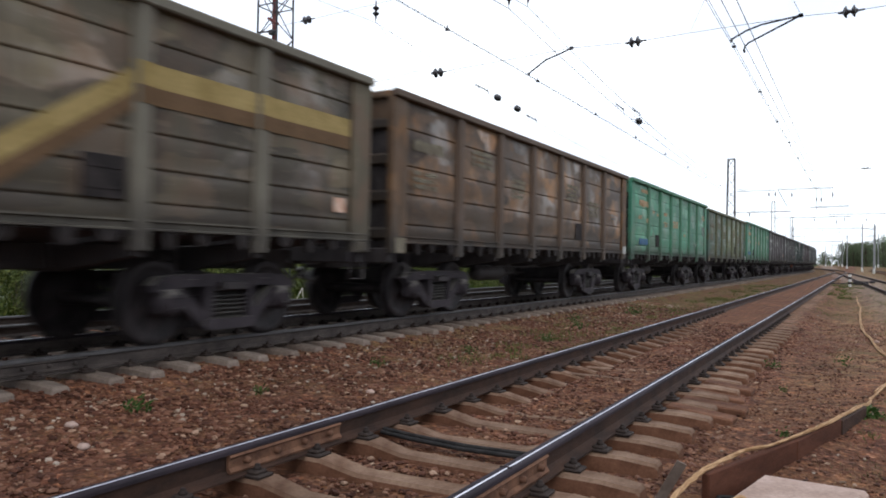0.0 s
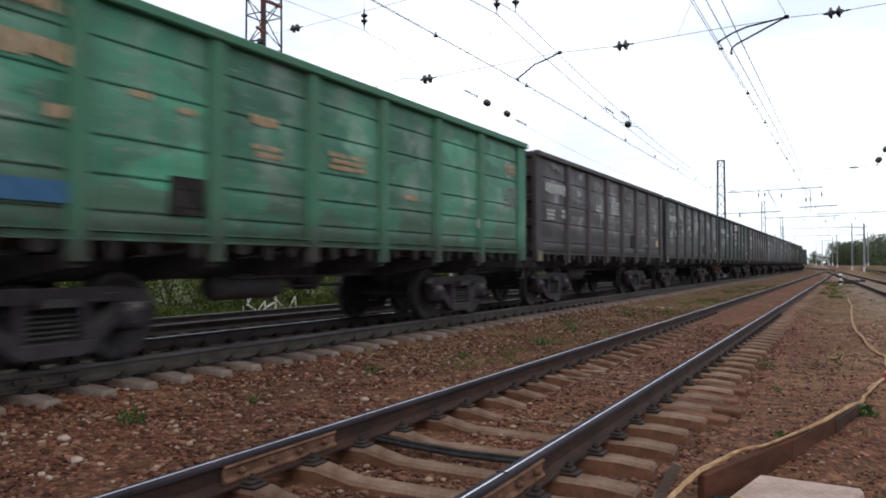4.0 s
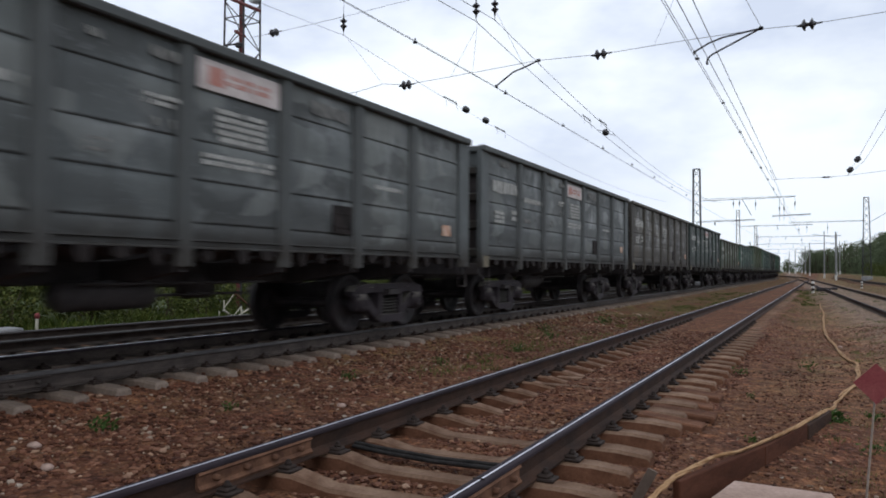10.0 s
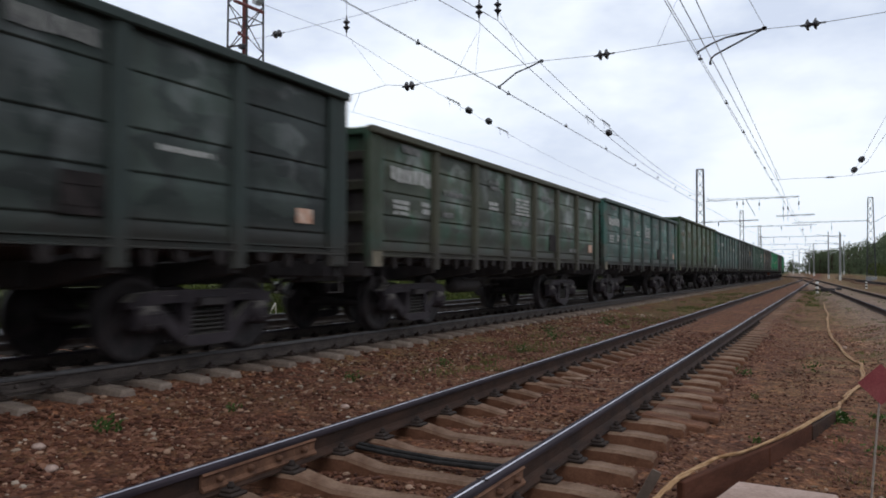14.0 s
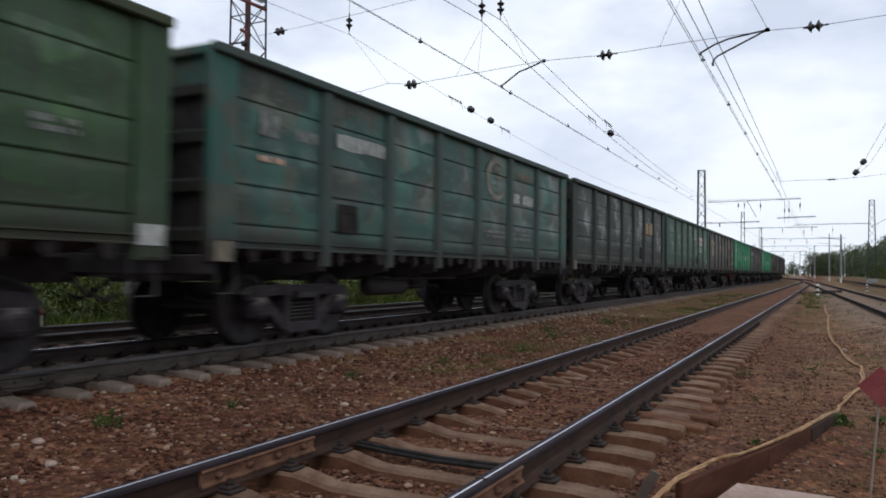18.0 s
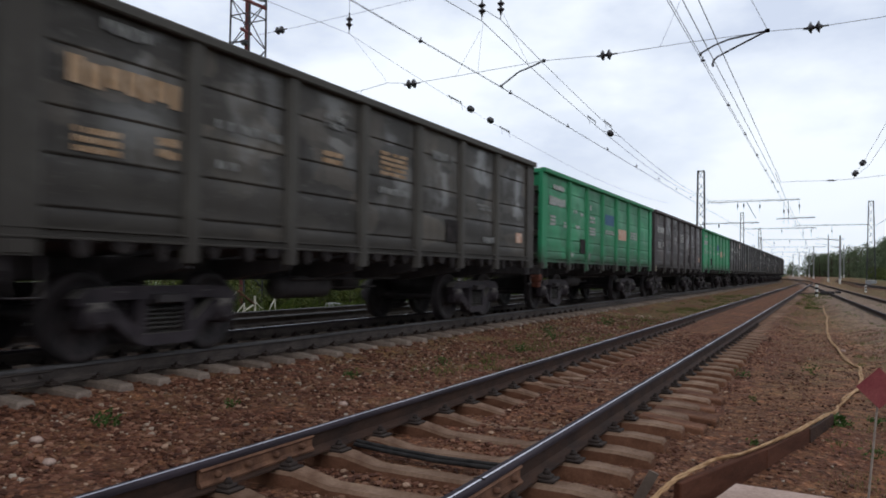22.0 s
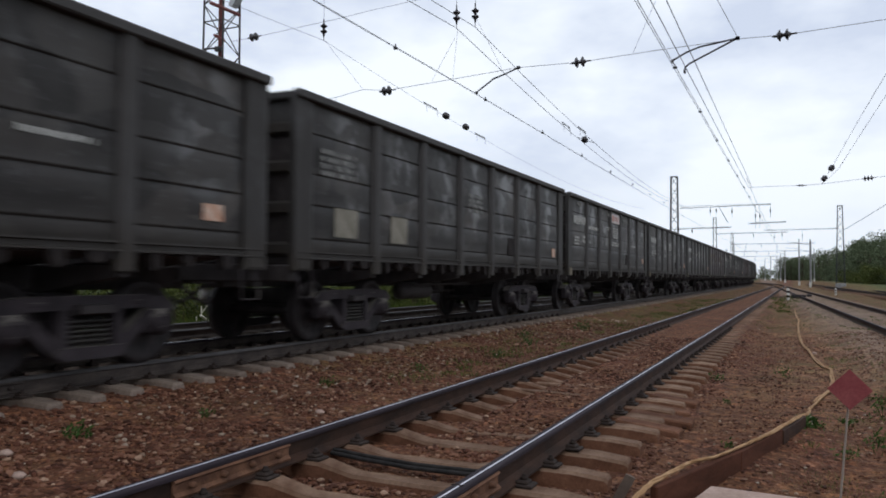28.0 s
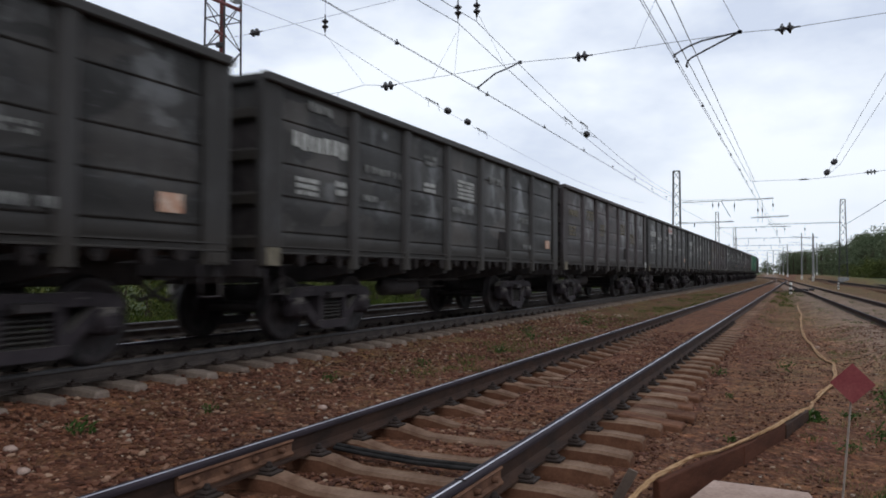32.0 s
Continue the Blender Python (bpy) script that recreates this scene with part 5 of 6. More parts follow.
    part("brake_reservoir", cached(("brake_reservoir",), lambda: Mesh().lathe([(0.0, -0.7), (0.13, -0.68), (0.17, -0.6), (0.17, 0.6), (0.13, 0.68), (0.0, 0.7)], (0, 0, 0.73), (0, 1, 0), 16), M_STEEL), None, w, "", pose(0.52, -1.1, 0))
    part("brake_cylinder", cached(("brake_cylinder",), lambda: Mesh().lathe([(0.03, -0.75), (0.03, -0.3), (0.13, -0.29), (0.19, -0.25), (0.19, 0.22), (0.1, 0.25), (0.0, 0.26)], (0, 0, 0.82), (0, 1, 0), 16), M_STEEL), None, w, "", pose(0.1, 0.75, 0))
    for dx, z in ((0.75, 0.86), (0.35, 0.70)):
        part("brake_rod", cached(("brake_rod", z), lambda: Mesh().tube([(0, -1.6, z), (0, 1.4, z)], 0.02, 6), M_STEEL), None, w, "", pose(dx, 0, 0))
    part("unloading_door", cached(("unloading_door",), lambda: Mesh().box((0, 0, 0), (0.02, 0.5, 0.42), 0.006).box((0.012, 0, 0.1), (0.012, 0.44, 0.04)).box((0.012, 0, -0.1), (0.012, 0.44, 0.04)), M_GRIME), None, w, "black square door panel", pose(1.518, (3.6 if marks in ("station", "peach") else 2.84 if marks == "scrawl" else 8.86) - h, 1.76))
    for i, (kind, y, z, bw, bh, rows) in enumerate(MARKS[marks]):
        z = 1.24 + (z - 1.24) * (top - 1.24) / (TOP - 1.24)
        if kind == "ring":
            me = cached(("emblem", marks, i), lambda: Mesh().lathe([(bw * 0.5, -0.003), (bw * 0.5, 0.003), (bw * 0.40, 0.003), (bw * 0.40, -0.003), (bw * 0.5, -0.003)], (0, 0, 0), (1, 0, 0), 24), MARK_MATS[kind])
        elif kind == "hook":
            me = cached(("emblem", marks, i), lambda: hook_mesh(bw / 2, bh / 2), MARK_MATS[kind])
        elif kind == "tongue":
            me = cached(("emblem", marks, i), lambda: Mesh().box((0, 0, bh * 0.42), (0.006, bw * 0.8, bh * 0.16)).box((0, bw * 0.1, 0), (0.006, bw * 0.7, bh * 0.14)).box((0, -bw * 0.05, -bh * 0.4), (0.006, bw * 0.6, bh * 0.14)), MARK_MATS[kind])
        elif kind == "blocks":
            me = cached(("emblem", marks, i), lambda: Mesh().box((0, -0.42, 0), (0.006, 0.34, bh), 0.002).box((0, -0.02, 0), (0.006, 0.12, bh)).box((0, 0.4, 0), (0.006, 0.36, bh), 0.002), MARK_MATS[kind])
        elif rows:
            me = cached(("stencil", marks, i), lambda: bars(bw, bh, rows, i * 7 + len(marks), 0.35, 0.96 if kind in ("mark", "peach") else 0.85), MARK_MATS[kind])
        else:
            me = cached((kind, marks, i), lambda: Mesh().box((0, 0, 0), (0.006, bw, bh)), MARK_MATS[kind])
        ob = part("stencil" if rows else "painted_panel", me, None, w, "worn paint marking", pose(1.522, y - h, z))
        if rows:
            ob["kind"] = "stuff"
        if kind == "poster":
            part("panel_print", cached(("panel_print",), lambda: bars(0.8, 0.14, 2, 5).box((0, -0.55, 0), (0.006, 0.24, 0.22)), M_REDMARK), None, ob, "red print", pose(0.004, 0.12, 0))
    if marks in ("worn", "scrawl", "poster", "logo", "letters"):
        part("painted_panel", cached(("corner_patch", marks), lambda: Mesh().box((0, 0, 0), (0.006, 0.28, 0.24)), M_GHOST), None, w, "worn pale patch on a corner post", pose(1.553, 0.22 - h, 1.22))
    if marks == "worn":
        part("painted_panel", cached(("far_patch", marks), lambda: Mesh().box((0, 0, 0), (0.006, 0.34, 0.22)), M_MARK), None, w, "pale patch on a corner post", pose(1.553, h - 0.24, 1.36))
    if marks == "band":
        for nm, mt, z0, z1 in (("yellow_band", M_YELLOW, 2.71, 2.95), ("umber_band", M_UMBER, 2.53, 2.71)):
            for a, c in zip(edges[4:], edges[5:]):
                lo = max(a, 9.28)
                part(nm, Mesh().box((0, (lo + c) / 2, (z0 + z1) / 2), (0.01, c - lo - 0.24, z1 - z0)), mt, w, "broad painted band", pose(1.53, -h, 0))
            for a, c in ((6.9, 7.40), (7.66, 9.15)):
                d0, d1 = 0.65 * (a - 9.28), 0.65 * (c - 9.28)
                part(nm, Mesh().prism([(a, z0 + d0), (c, z0 + d1), (c, z1 + d1), (a, z1 + d0)], "x", -0.005, 0.005), mt, w, "slanting painted band", pose(1.53, -h, 0))
            for y in (9.28, 11.03):
                part(nm, Mesh().box((0, y, (z0 + z1) / 2), (0.008, 0.15, z1 - z0)), mt, w, "painted band on a post", pose(1.57, -h, 0))
    wheels = []
    for e in (-1, 1):
        bg = part("bogie", cached(("bogie",), bolster_mesh, M_STEEL), None, w, "dusty cast-steel bogie", pose(0, e * 4.325, 0))
        for s in (-1, 1):
            part("side_frame", cached(("side_frame",), side_frame_mesh, M_CAST), None, bg, "", pose(s * 1.02, 0, 0, 0, 0, 0 if s > 0 else 180))
            for d in (-0.18, 0.0, 0.18):
                part("spring", cached(("spring",), spring_mesh, M_SPRING), None, bg, "", pose(s * 1.03, d, 0))
            for d in (-1, 1):
                part("axle_box", cached(("axle_box",), axle_box_mesh, M_CAST), None, bg, "", pose(s * 1.02, d * 0.925, 0.4785, 0, 0, 0 if s > 0 else 180))
        for d in (-1, 1):
            ws = part("wheelset", cached(("wheelset",), wheelset_mesh, M_TREAD), None, bg, "worn steel wheels on an axle", pose(0, d * 0.925, 0.4785))
            wheels.append((ws, d * 0.925))
    return w, wheels


def mirrored(m, sign):
    """Corner posts run inward from the wagon's end."""
    if sign > 0:
        m.v = [(x, -y, z) for x, y, z in m.v]
    return m


TRAIN = ["olive band", "rust worn", "green peach", "moss worn", "green peach", "brown letters", "grey letters", "slate poster", "brown letters", "blue poster", "blue poster", "drab letters", "slate poster", "loden letters",
         "teal letters", "forest worn", "teal scrawl", "black logo", "fern emblem", "drab amber", "bright station", "brown letters", "bright station", "grey poster", "grey patches", "grey poster", "grey letters",
         "grey letters", "brown worn", "grey poster", "grey letters", "brown worn", "grey letters", "grey poster", "brown letters", "green station", "grey letters", "brown worn", "grey letters"]
HEIGHTS = {3: 3.60, 13: 3.30, 14: 3.38, 15: 3.70}
WAGONS = []
for k, spec in enumerate(TRAIN):
    paint, marks = spec.split()
    WAGONS.append(build_wagon(paint, marks, HEIGHTS.get(k, 3.62 if marks == "station" else 3.68 if marks == "peach" else TOP), k))


def travelled(t):
    """Metres the train has come since the start: it slows a little."""
    return ((3.0228e-4 * t - 0.0446064) * t + 12.48864) * t - 0.02


def wagon_pose(k, t):
    s = 9.83 + PITCH * (k - 1) + BODY / 2 - travelled(t)
    (x1, y1, _), (x2, y2, _) = bend(s - 4.3), bend(s + 4.3)
    a = math.degrees(math.atan2(x2 - x1, y2 - y1))
    return pose(TRAIN_X - (x1 + x2) / 2, (y1 + y2) / 2, TRAIN_Z, 0, 0, a)


def motions():
    for k, (w, wheels) in enumerate(WAGONS):
        walk(w, [(t, wagon_pose(k, t)) for t in range(33)])
        # the wheels turn while their wagon runs past
        lo, hi = None, None
        for i in range(0, 321):
            s = 9.83 + PITCH * (k - 1) + BODY / 2 - travelled(i / 10)
            if -9 < s < 48:
                lo, hi = (i / 10 if lo is None else lo), i / 10
        times = [0.0]
        if lo is not None:
            times += [i / 30 for i in range(int(lo * 30) + (0 if lo > 0 else 1), int(hi * 30) + 1)]
        if times[-1] < 31.99:
            times.append(32.0)
        first = travelled(lo or 0.0)
        for ws, y in wheels:
            rows = []
            for t in times:
                run = travelled(min(max(t, lo or 0.0), hi or 0.0)) - first
                rows.append((t, pose(0, y, 0.4785, math.degrees(run / 0.4785) % 360.0)))
            walk(ws, rows)


# ---- overhead line ----
def wire(name, label, pts, r=0.009, mat=None, twin=0.0, seg=5):
    m = Mesh()
    for k in ((-0.5, 0.5) if twin else (0,)):
        m.tube([(x + k * twin, y, z) for x, y, z in pts], r, seg)
    return thing(name, label, "wire", m, mat or M_WIRE, group="overhead wires")


def insulator(at, axis, discs=2, r=0.11, parent=None):
    """A short string of glazed discs between two fittings, lying along axis."""
    m, d = Mesh(), Vector(axis).normalized()
    prof, z, L = [(0.0, -0.09 * discs - 0.06), (0.02, -0.09 * discs - 0.06)], -0.09 * discs, 0.16
    for k in range(discs):
        z = (k - (discs - 1) / 2) * L
        prof += [(0.035, z - 0.07), (r * 0.75, z - 0.035), (r, z - 0.01), (r, z + 0.012), (r * 0.55, z + 0.02), (0.04, z + 0.06)]
    prof += [(0.02, z + 0.09), (0.02, z + 0.2), (0.0, z + 0.2)]
    m.lathe(prof, (0, 0, 0), d, 16)
    return thing("insulator", "dark brown disc insulator in the overhead line", "insulator", m, M_INSUL, Matrix.Translation(at), group="insulators")


SPAN_Y = 18.72


def rope(name, label, pts, r=0.008):
    return wire(name, label, [(x, SPAN_Y, z) for x, z in pts], r)


rope("cross_span_rope", "thin steering rope of the cross-span", [(-16.3, 6.2), (-12.16, 6.36), (-11.27, 6.50), (-10.49, 6.40), (-8.44, 6.51), (-6.56, 6.62), (-4.92, 6.58), (-2.9, 6.66), (-1.1, 6.70), (-0.22, 6.67), (2.5, 6.78), (7.0, 6.95)], 0.0075)
rope("upper_span_rope", "thin upper rope of the cross-span", [(-16.2, 8.5), (-15.22, 8.52), (-12.21, 8.68), (-11.06, 8.77), (-6.0, 9.05), (2.0, 9.3), (7, 9.4)], 0.006)
rope("carrier_rope", "sagging carrier rope of the cross-span", [(-16.2, 12.6), (-12.64, 10.4), (-8.0, 9.5), (-3.0, 9.4), (2.0, 10.0), (7, 11.2)], 0.011)
for x, z in ((-10.49, 6.39), (-4.92, 6.58), (-0.22, 6.67)):
    insulator((x, SPAN_Y, z), (1, 0, 0.04), 2, 0.13)
insulator((-15.22, SPAN_Y, 8.53), (1, 0, 0.05), 2, 0.12)
for x, z, z2 in ((-12.64, 8.45, 10.4), (-8.34, 8.25, 9.55), (-7.79, 8.22, 9.5)):
    insulator((x, SPAN_Y, z), (0, 0, 1), 2, 0.10)
    wire("hanger", "thin hanger above an insulator", [(x, SPAN_Y, z + 0.28), (x, SPAN_Y, z2)], 0.006)
    wire("hanger", "short hanger below an insulator", [(x, SPAN_Y, z - 0.2), (x, SPAN_Y, z - 0.36)], 0.012)
# pull-off arms
for pts, r in (([(-7.74, 6.08), (-7.25, 6.40), (-6.9, 6.5), (-6.56, 6.62)], 0.022), ([(-2.66, 6.36), (-2.35, 6.52), (-2.03, 6.62), (-1.2, 6.72)], 0.022), ([(-2.38, 6.08), (-2.37, 6.16), (-2.28, 6.24), (-1.7, 6.5), (-1.2, 6.72)], 0.022)):
    m = Mesh().tube([(x, SPAN_Y, z) for x, z in pts], r, 8)
    m.box((pts[0][0], SPAN_Y, pts[0][1] - 0.02), (0.05, 0.12, 0.07), 0.01)
    m.box((pts[-1][0], SPAN_Y, pts[-1][1]), (0.1, 0.06, 0.08), 0.01)
    thing("pull_off_arm", "dark bent steel pull-off arm holding the contact wire", "catenary arm", m, M_INSUL, group="pull-off arms")


def along(x, pts, far=True):
    return [(x, y, z) for y, z in pts]


def sagged(x, y0, y1, z0, z1, low, k=14, x1=None):
    x1 = x if x1 is None else x1
    return [(x + (x1 - x) * i / k, y0 + (y1 - y0) * i / k, z0 + (z1 - z0) * i / k - low * 4 * (i / k) * (1 - i / k)) for i in range(k + 1)]


def main_wire(x0, z0, y_from, zs):
    pts = []
    for s in [y_from + 6 * i for i in range(int((400 - y_from) / 6))]:
        sh, y, a = bend(s)
        pts.append((x0 - sh, y, z0 + zs * max(0, min(1, (s - 20) / 30))))
    return pts


wire("contact_wire", "twin contact wires over the train", main_wire(-7.75, 6.04, -24, -0.2), 0.006, twin=0.034)
wire("contact_wire", "twin contact wires over the near track", main_wire(-2.56, 6.10, -24, -0.05), 0.007, twin=0.045)
wire("carrier_wire", "carrier wire over the train", sagged(-8.34, SPAN_Y, 71, 7.9, 7.3, 1.0), 0.010)
wire("carrier_wire", "carrier wire over the train", sagged(-7.79, SPAN_Y, 71, 7.86, 7.2, 1.05), 0.009)
wire("carrier_wire", "carrier wire over the train", sagged(-8.34, -30, SPAN_Y, 8.0, 7.9, 0.9), 0.010)
wire("carrier_wire", "carrier wire over the train", sagged(-7.79, -30, SPAN_Y, 8.0, 7.86, 0.9), 0.009)
wire("carrier_wire", "carrier wire of the third track", sagged(-12.64, SPAN_Y, 71, 8.1, 7.5, 0.9), 0.006)
wire("carrier_wire", "carrier wire of the third track", sagged(-12.64, -20, SPAN_Y, 8.3, 8.1, 0.7), 0.006)
wire("carrier_wire", "carrier wire over the near track", sagged(-2.25, -20, 46.8, 6.75, 6.35, 0.0, 8), 0.010)
wire("carrier_wire", "carrier wire over the near track", sagged(-2.46, -20, 46.8, 6.42, 6.35, 0.0, 8), 0.010)
wire("carrier_wire", "carrier wire over the near track", sagged(-2.56, 46.8, 110, 6.9, 7.3, 0.6, 10), 0.012)
wire("contact_wire", "contact wire of the third track", [(-12.4, -10, 5.75), (-12.4, 18.7, 5.82), (-12.4, 29, 6.15), (-12.4, 71, 6.2)], 0.005)
wire("hanger", "hanger of the third track contact wire", [(-12.4, SPAN_Y, 5.82), (-12.16, SPAN_Y, 6.36)], 0.006)
wire("feeder_wire", "thin wire slanting over the near track", [(-1.2, SPAN_Y, 6.75), (-1.75, 15.5, 7.4), (-2.6, 11, 8.6)], 0.006)
wire("dropper", "thin dropper of the cross-span", [(-9.1, SPAN_Y, 6.48), (-8.34, SPAN_Y - 0.1, 7.6)], 0.004)
wire("dropper", "thin dropper of the cross-span", [(-8.44, SPAN_Y, 6.51), (-8.3, SPAN_Y, 7.9)], 0.004)
wire("dropper", "thin dropper of the cross-span", [(-7.0, SPAN_Y, 6.6), (-7.5, 18.0, 7.9)], 0.004)
wire("dropper", "thin dropper of the cross-span", [(-11.27, SPAN_Y, 6.5), (-12.6, SPAN_Y, 8.1)], 0.004)
wire("dropper", "thin dropper of the cross-span", [(-3.6, SPAN_Y, 6.64), (-2.6, 17.2, 7.8)], 0.004)
for x, y, z in ((-12.64, 27.4, 7.55), (-12.64, 29.4, 7.47), (-8.1, 31.6, 6.98)):
    insulator((x, y, z), (0, 1, -0.06), 2, 0.13)
wire("jumper", "short jumper joining two carrier wires", [(-8.34, 31.2, 7.03), (-8.1, 31.42, 6.99), (-8.1, 31.78, 6.97), (-7.79, 32.1, 6.90)], 0.012)
for x, y, z in ((-12.64, 26.0, 7.66), (-12.64, 31.0, 7.38), (-8.34, 29.6, 7.25), (-7.79, 30.0, 7.1)):
    m = Mesh().tube([(0, -0.6, 0.02), (0, 0.6, -0.05)], 0.016, 6)
    for k in range(5):
        m.box((0, -0.5 + k * 0.24, -0.01), (0.03, 0.09, 0.06), 0.006)
    m.tube([(0, 0.5, -0.04), (0.02, 0.62, -0.3)], 0.006, 5).tube([(0, -0.4, 0), (0.02, -0.35, -0.3)], 0.006, 5)
    thing("turnbuckle", "dark tensioning turnbuckle in the overhead wire", "wire fitting", m, M_INSUL, Matrix.Translation((x, y, z)), group="turnbuckles")
for x, z0, n, s0 in ((-7.75, 6.02, 9, 9), (-2.56, 6.1, 9, 8)):
    for k in range(n):
        y = s0 + k * 5.2
        thing("wire_clamp", "small clamp on the contact wires", "wire fitting", Mesh().box((0, 0, 0), (0.1, 0.05, 0.05), 0.01).box((0, 0, 0.05), (0.02, 0.03, 0.08)), M_INSUL, Matrix.Translation((x, y, z0)), group="wire clamps")

# second cross-span, with its insulators and slanting wires
wire("cross_span_rope", "thin rope of the second cross-span", [(-2.46, 46.8, 6.35), (-1.4, 46.8, 6.38), (0.26, 46.8, 6.36), (1.3, 46.8, 6.4), (4.0, 46.8, 6.65), (9, 46.8, 7.0)], 0.010)
for x, y, z in ((1.41, 46.4, 6.65), (1.72, 45.2, 7.04)):
    insulator((x, y, z), (0.5, -1, 0.5), 2, 0.15)
wire("slant_wire", "wire slanting up from the second cross-span", [(1.3, 46.8, 6.4), (1.41, 46.4, 6.65), (1.72, 45.2, 7.04), (2.6, 38, 8.3), (4.2, 26, 10.4)], 0.009)
wire("slant_wire", "wire slanting up from the second cross-span", [(1.3, 46.8, 6.4), (2.0, 45.0, 6.9), (3.0, 38, 8.2), (4.9, 25, 10.6)], 0.009)
insulator((0.26, 46.8, 6.36), (1, 0, 0), 2, 0.06)
insulator((3.56, 46.8, 6.61), (1, 0, 0.07), 3, 0.15)


def lattice_mast(x, y, z0, top, w0, w1, panels, extra=None, label="grey steel lattice mast", r=0.03):
    t = thing("lattice_mast", label, "catenary mast", at=Matrix.Translation((x, y, z0)), group="catenary masts")
    hgt = top - z0

    def corner(i, k):
        f = k / panels
        w = (w0 + (w1 - w0) * f) / 2
        sx, sy = ((-1, -1), (1, -1), (1, 1), (-1, 1))[i % 4]
        return Vector((sx * w, sy * w, hgt * f))
    for i in range(4):
        part("leg", Mesh().tube([corner(i, 0), corner(i, panels)], r, 6), M_MAST, t)
    for i in range(4):
        for k in range(panels):
            a, c = (corner(i, k), corner(i + 1, k + 1)) if (k + i) % 2 else (corner(i + 1, k), corner(i, k + 1))
            part("brace", Mesh().tube([a, c], r * 0.55, 5), M_MAST, t)
        part("top_bar", Mesh().tube([corner(i, panels), corner(i + 1, panels)], r * 0.7, 5), M_MAST, t)
    part("foundation", Mesh().box((0, 0, 0.0), (w0 + 0.2, w0 + 0.2, 0.3 if x < -12 else 0.8), 0.05), M_POLECONC, t, "pale concrete foundation")
    return t


big = lattice_mast(-16.5, SPAN_Y, -0.3, 15.0, 0.86, 0.72, 20, r=0.032)
part("pipe", Mesh().tube([(-0.05, 0, 0.2), (-0.05, 0, 15.0)], 0.07, 8), M_MASTRED, big, "dark red pipe inside the mast")
part("crossarm", Mesh().tube([(-0.12, -0.4, 9.98), (1.05, -0.4, 9.42)], 0.055, 8), M_MASTRED, big, "dark red crossarm")
lamp = part("floodlight", Mesh().prism([(0.72, 9.72), (0.86, 9.68), (1.25, 10.15), (1.2, 10.22), (0.85, 10.1)], "y", -0.55, -0.3), M_GULL, big, "pale floodlight shell")
part("strut", Mesh().tube([(0.02, -0.36, 8.95), (0.42, -0.36, 8.72)], 0.05, 8), M_MASTRED, big, "short dark red strut")
part("switch_box", Mesh().box((0.14, -0.32, 8.5), (0.2, 0.16, 0.16), 0.03).tube([(-0.4, -0.38, 8.55), (0.4, -0.38, 8.5)], 0.03, 6), M_MAST, big, "dark fitting on a cross bar")
for k in range(4):
    part("ring_bar", Mesh().tube([(-0.4, -0.39, 7.1 + 2.3 * k), (0.4, -0.39, 7.1 + 2.3 * k), (0.4, 0.39, 7.1 + 2.3 * k), (-0.4, 0.39, 7.1 + 2.3 * k), (-0.4, -0.39, 7.1 + 2.3 * k)], 0.022, 5), M_MAST, big)


def beam(x0, x1, y, z, hgt=0.35, label="grey lattice beam over the tracks", drops=()):
    t = thing("portal_beam", label, "catenary beam", at=Matrix.Translation((x0, y, z)), group="portal beams")
    L, n = x1 - x0, max(3, int(abs(x1 - x0) / 0.9))
    part("chord", Mesh().tube([(0, 0, 0), (L, 0, 0.12)], 0.026, 6), M_MAST, t)
    part("chord", Mesh().tube([(0, 0, hgt * 0.6), (L, 0, 0.12 + hgt * 0.2)], 0.013, 6), M_MAST, t)
    for k in range(n):
        a, c = L * k / n, L * (k + 1) / n
        hh = hgt * 0.6 * (1 - 0.6 * k / n)
        part("brace", Mesh().tube([(a, 0, 0), (c, 0, hh)], 0.008, 5), M_MAST, t)
    for d, ln in drops:
        part("hanger", Mesh().tube([(d, 0, 0), (d, 0, -ln)], 0.014, 5).lathe([(0.0, -0.2), (0.05, -0.12), (0.065, 0), (0.05, 0.12), (0.0, 0.2)], (d, 0, -ln * 0.45), (0, 0, 1), 10), M_INSUL, t, "hanger with insulator")
    return t


lattice_mast(-9.98, 71, -0.2, 10.3, 0.75, 0.55, 12, r=0.042)
beam(-9.5, -1.95, 71, 7.42, 0.3, drops=((2.6, 0.7), (3.1, 0.65), (4.4, 0.9), (6.3, 1.9), (6.65, 1.9), (7.5, 1.0)))
wire("gantry_arm", "bracket arm below the beam", [(-6.2, 71, 7.5), (-5.4, 70.5, 6.0)], 0.03)
beam(-10.0, -5.2, 71.5, 5.55, 0.2, drops=((1.5, 0.3),))
beam(-3.8, -0.8, 71.5, 5.92, 0.15)
lattice_mast(5.1, 110, 0.2, 10.6, 1.0, 0.55, 11, r=0.045)
beam(-3.9, 5.0, 110, 7.55, 0.25, drops=((2.2, 1.3), (4.6, 1.5)))
wire("slant_wire", "heavy wire slanting to the mast", [(5.1, 110, 7.2), (6.8, 95, 7.9), (8.5, 70, 8.5)], 0.03)
for s, xa, xb, zz in ((112, -10.3, -1.0, 7.3), (150, -10.3, 3.5, 7.4), (190, -10.5, 3.0, 7.4), (235, -10.5, 3.5, 7.4), (285, -10.5, 4, 7.4), (340, -10.5, 4, 7.4)):
    sh, y, a = bend(s)
    lattice_mast(xa - sh, y, -0.2, 9.6, 0.55, 0.4, 8, r=0.03)
    beam(xa - sh, xb - sh, y, zz, 0.22, drops=((2.4, 1.2), (7.6, 1.2), (5.0, 0.6)))


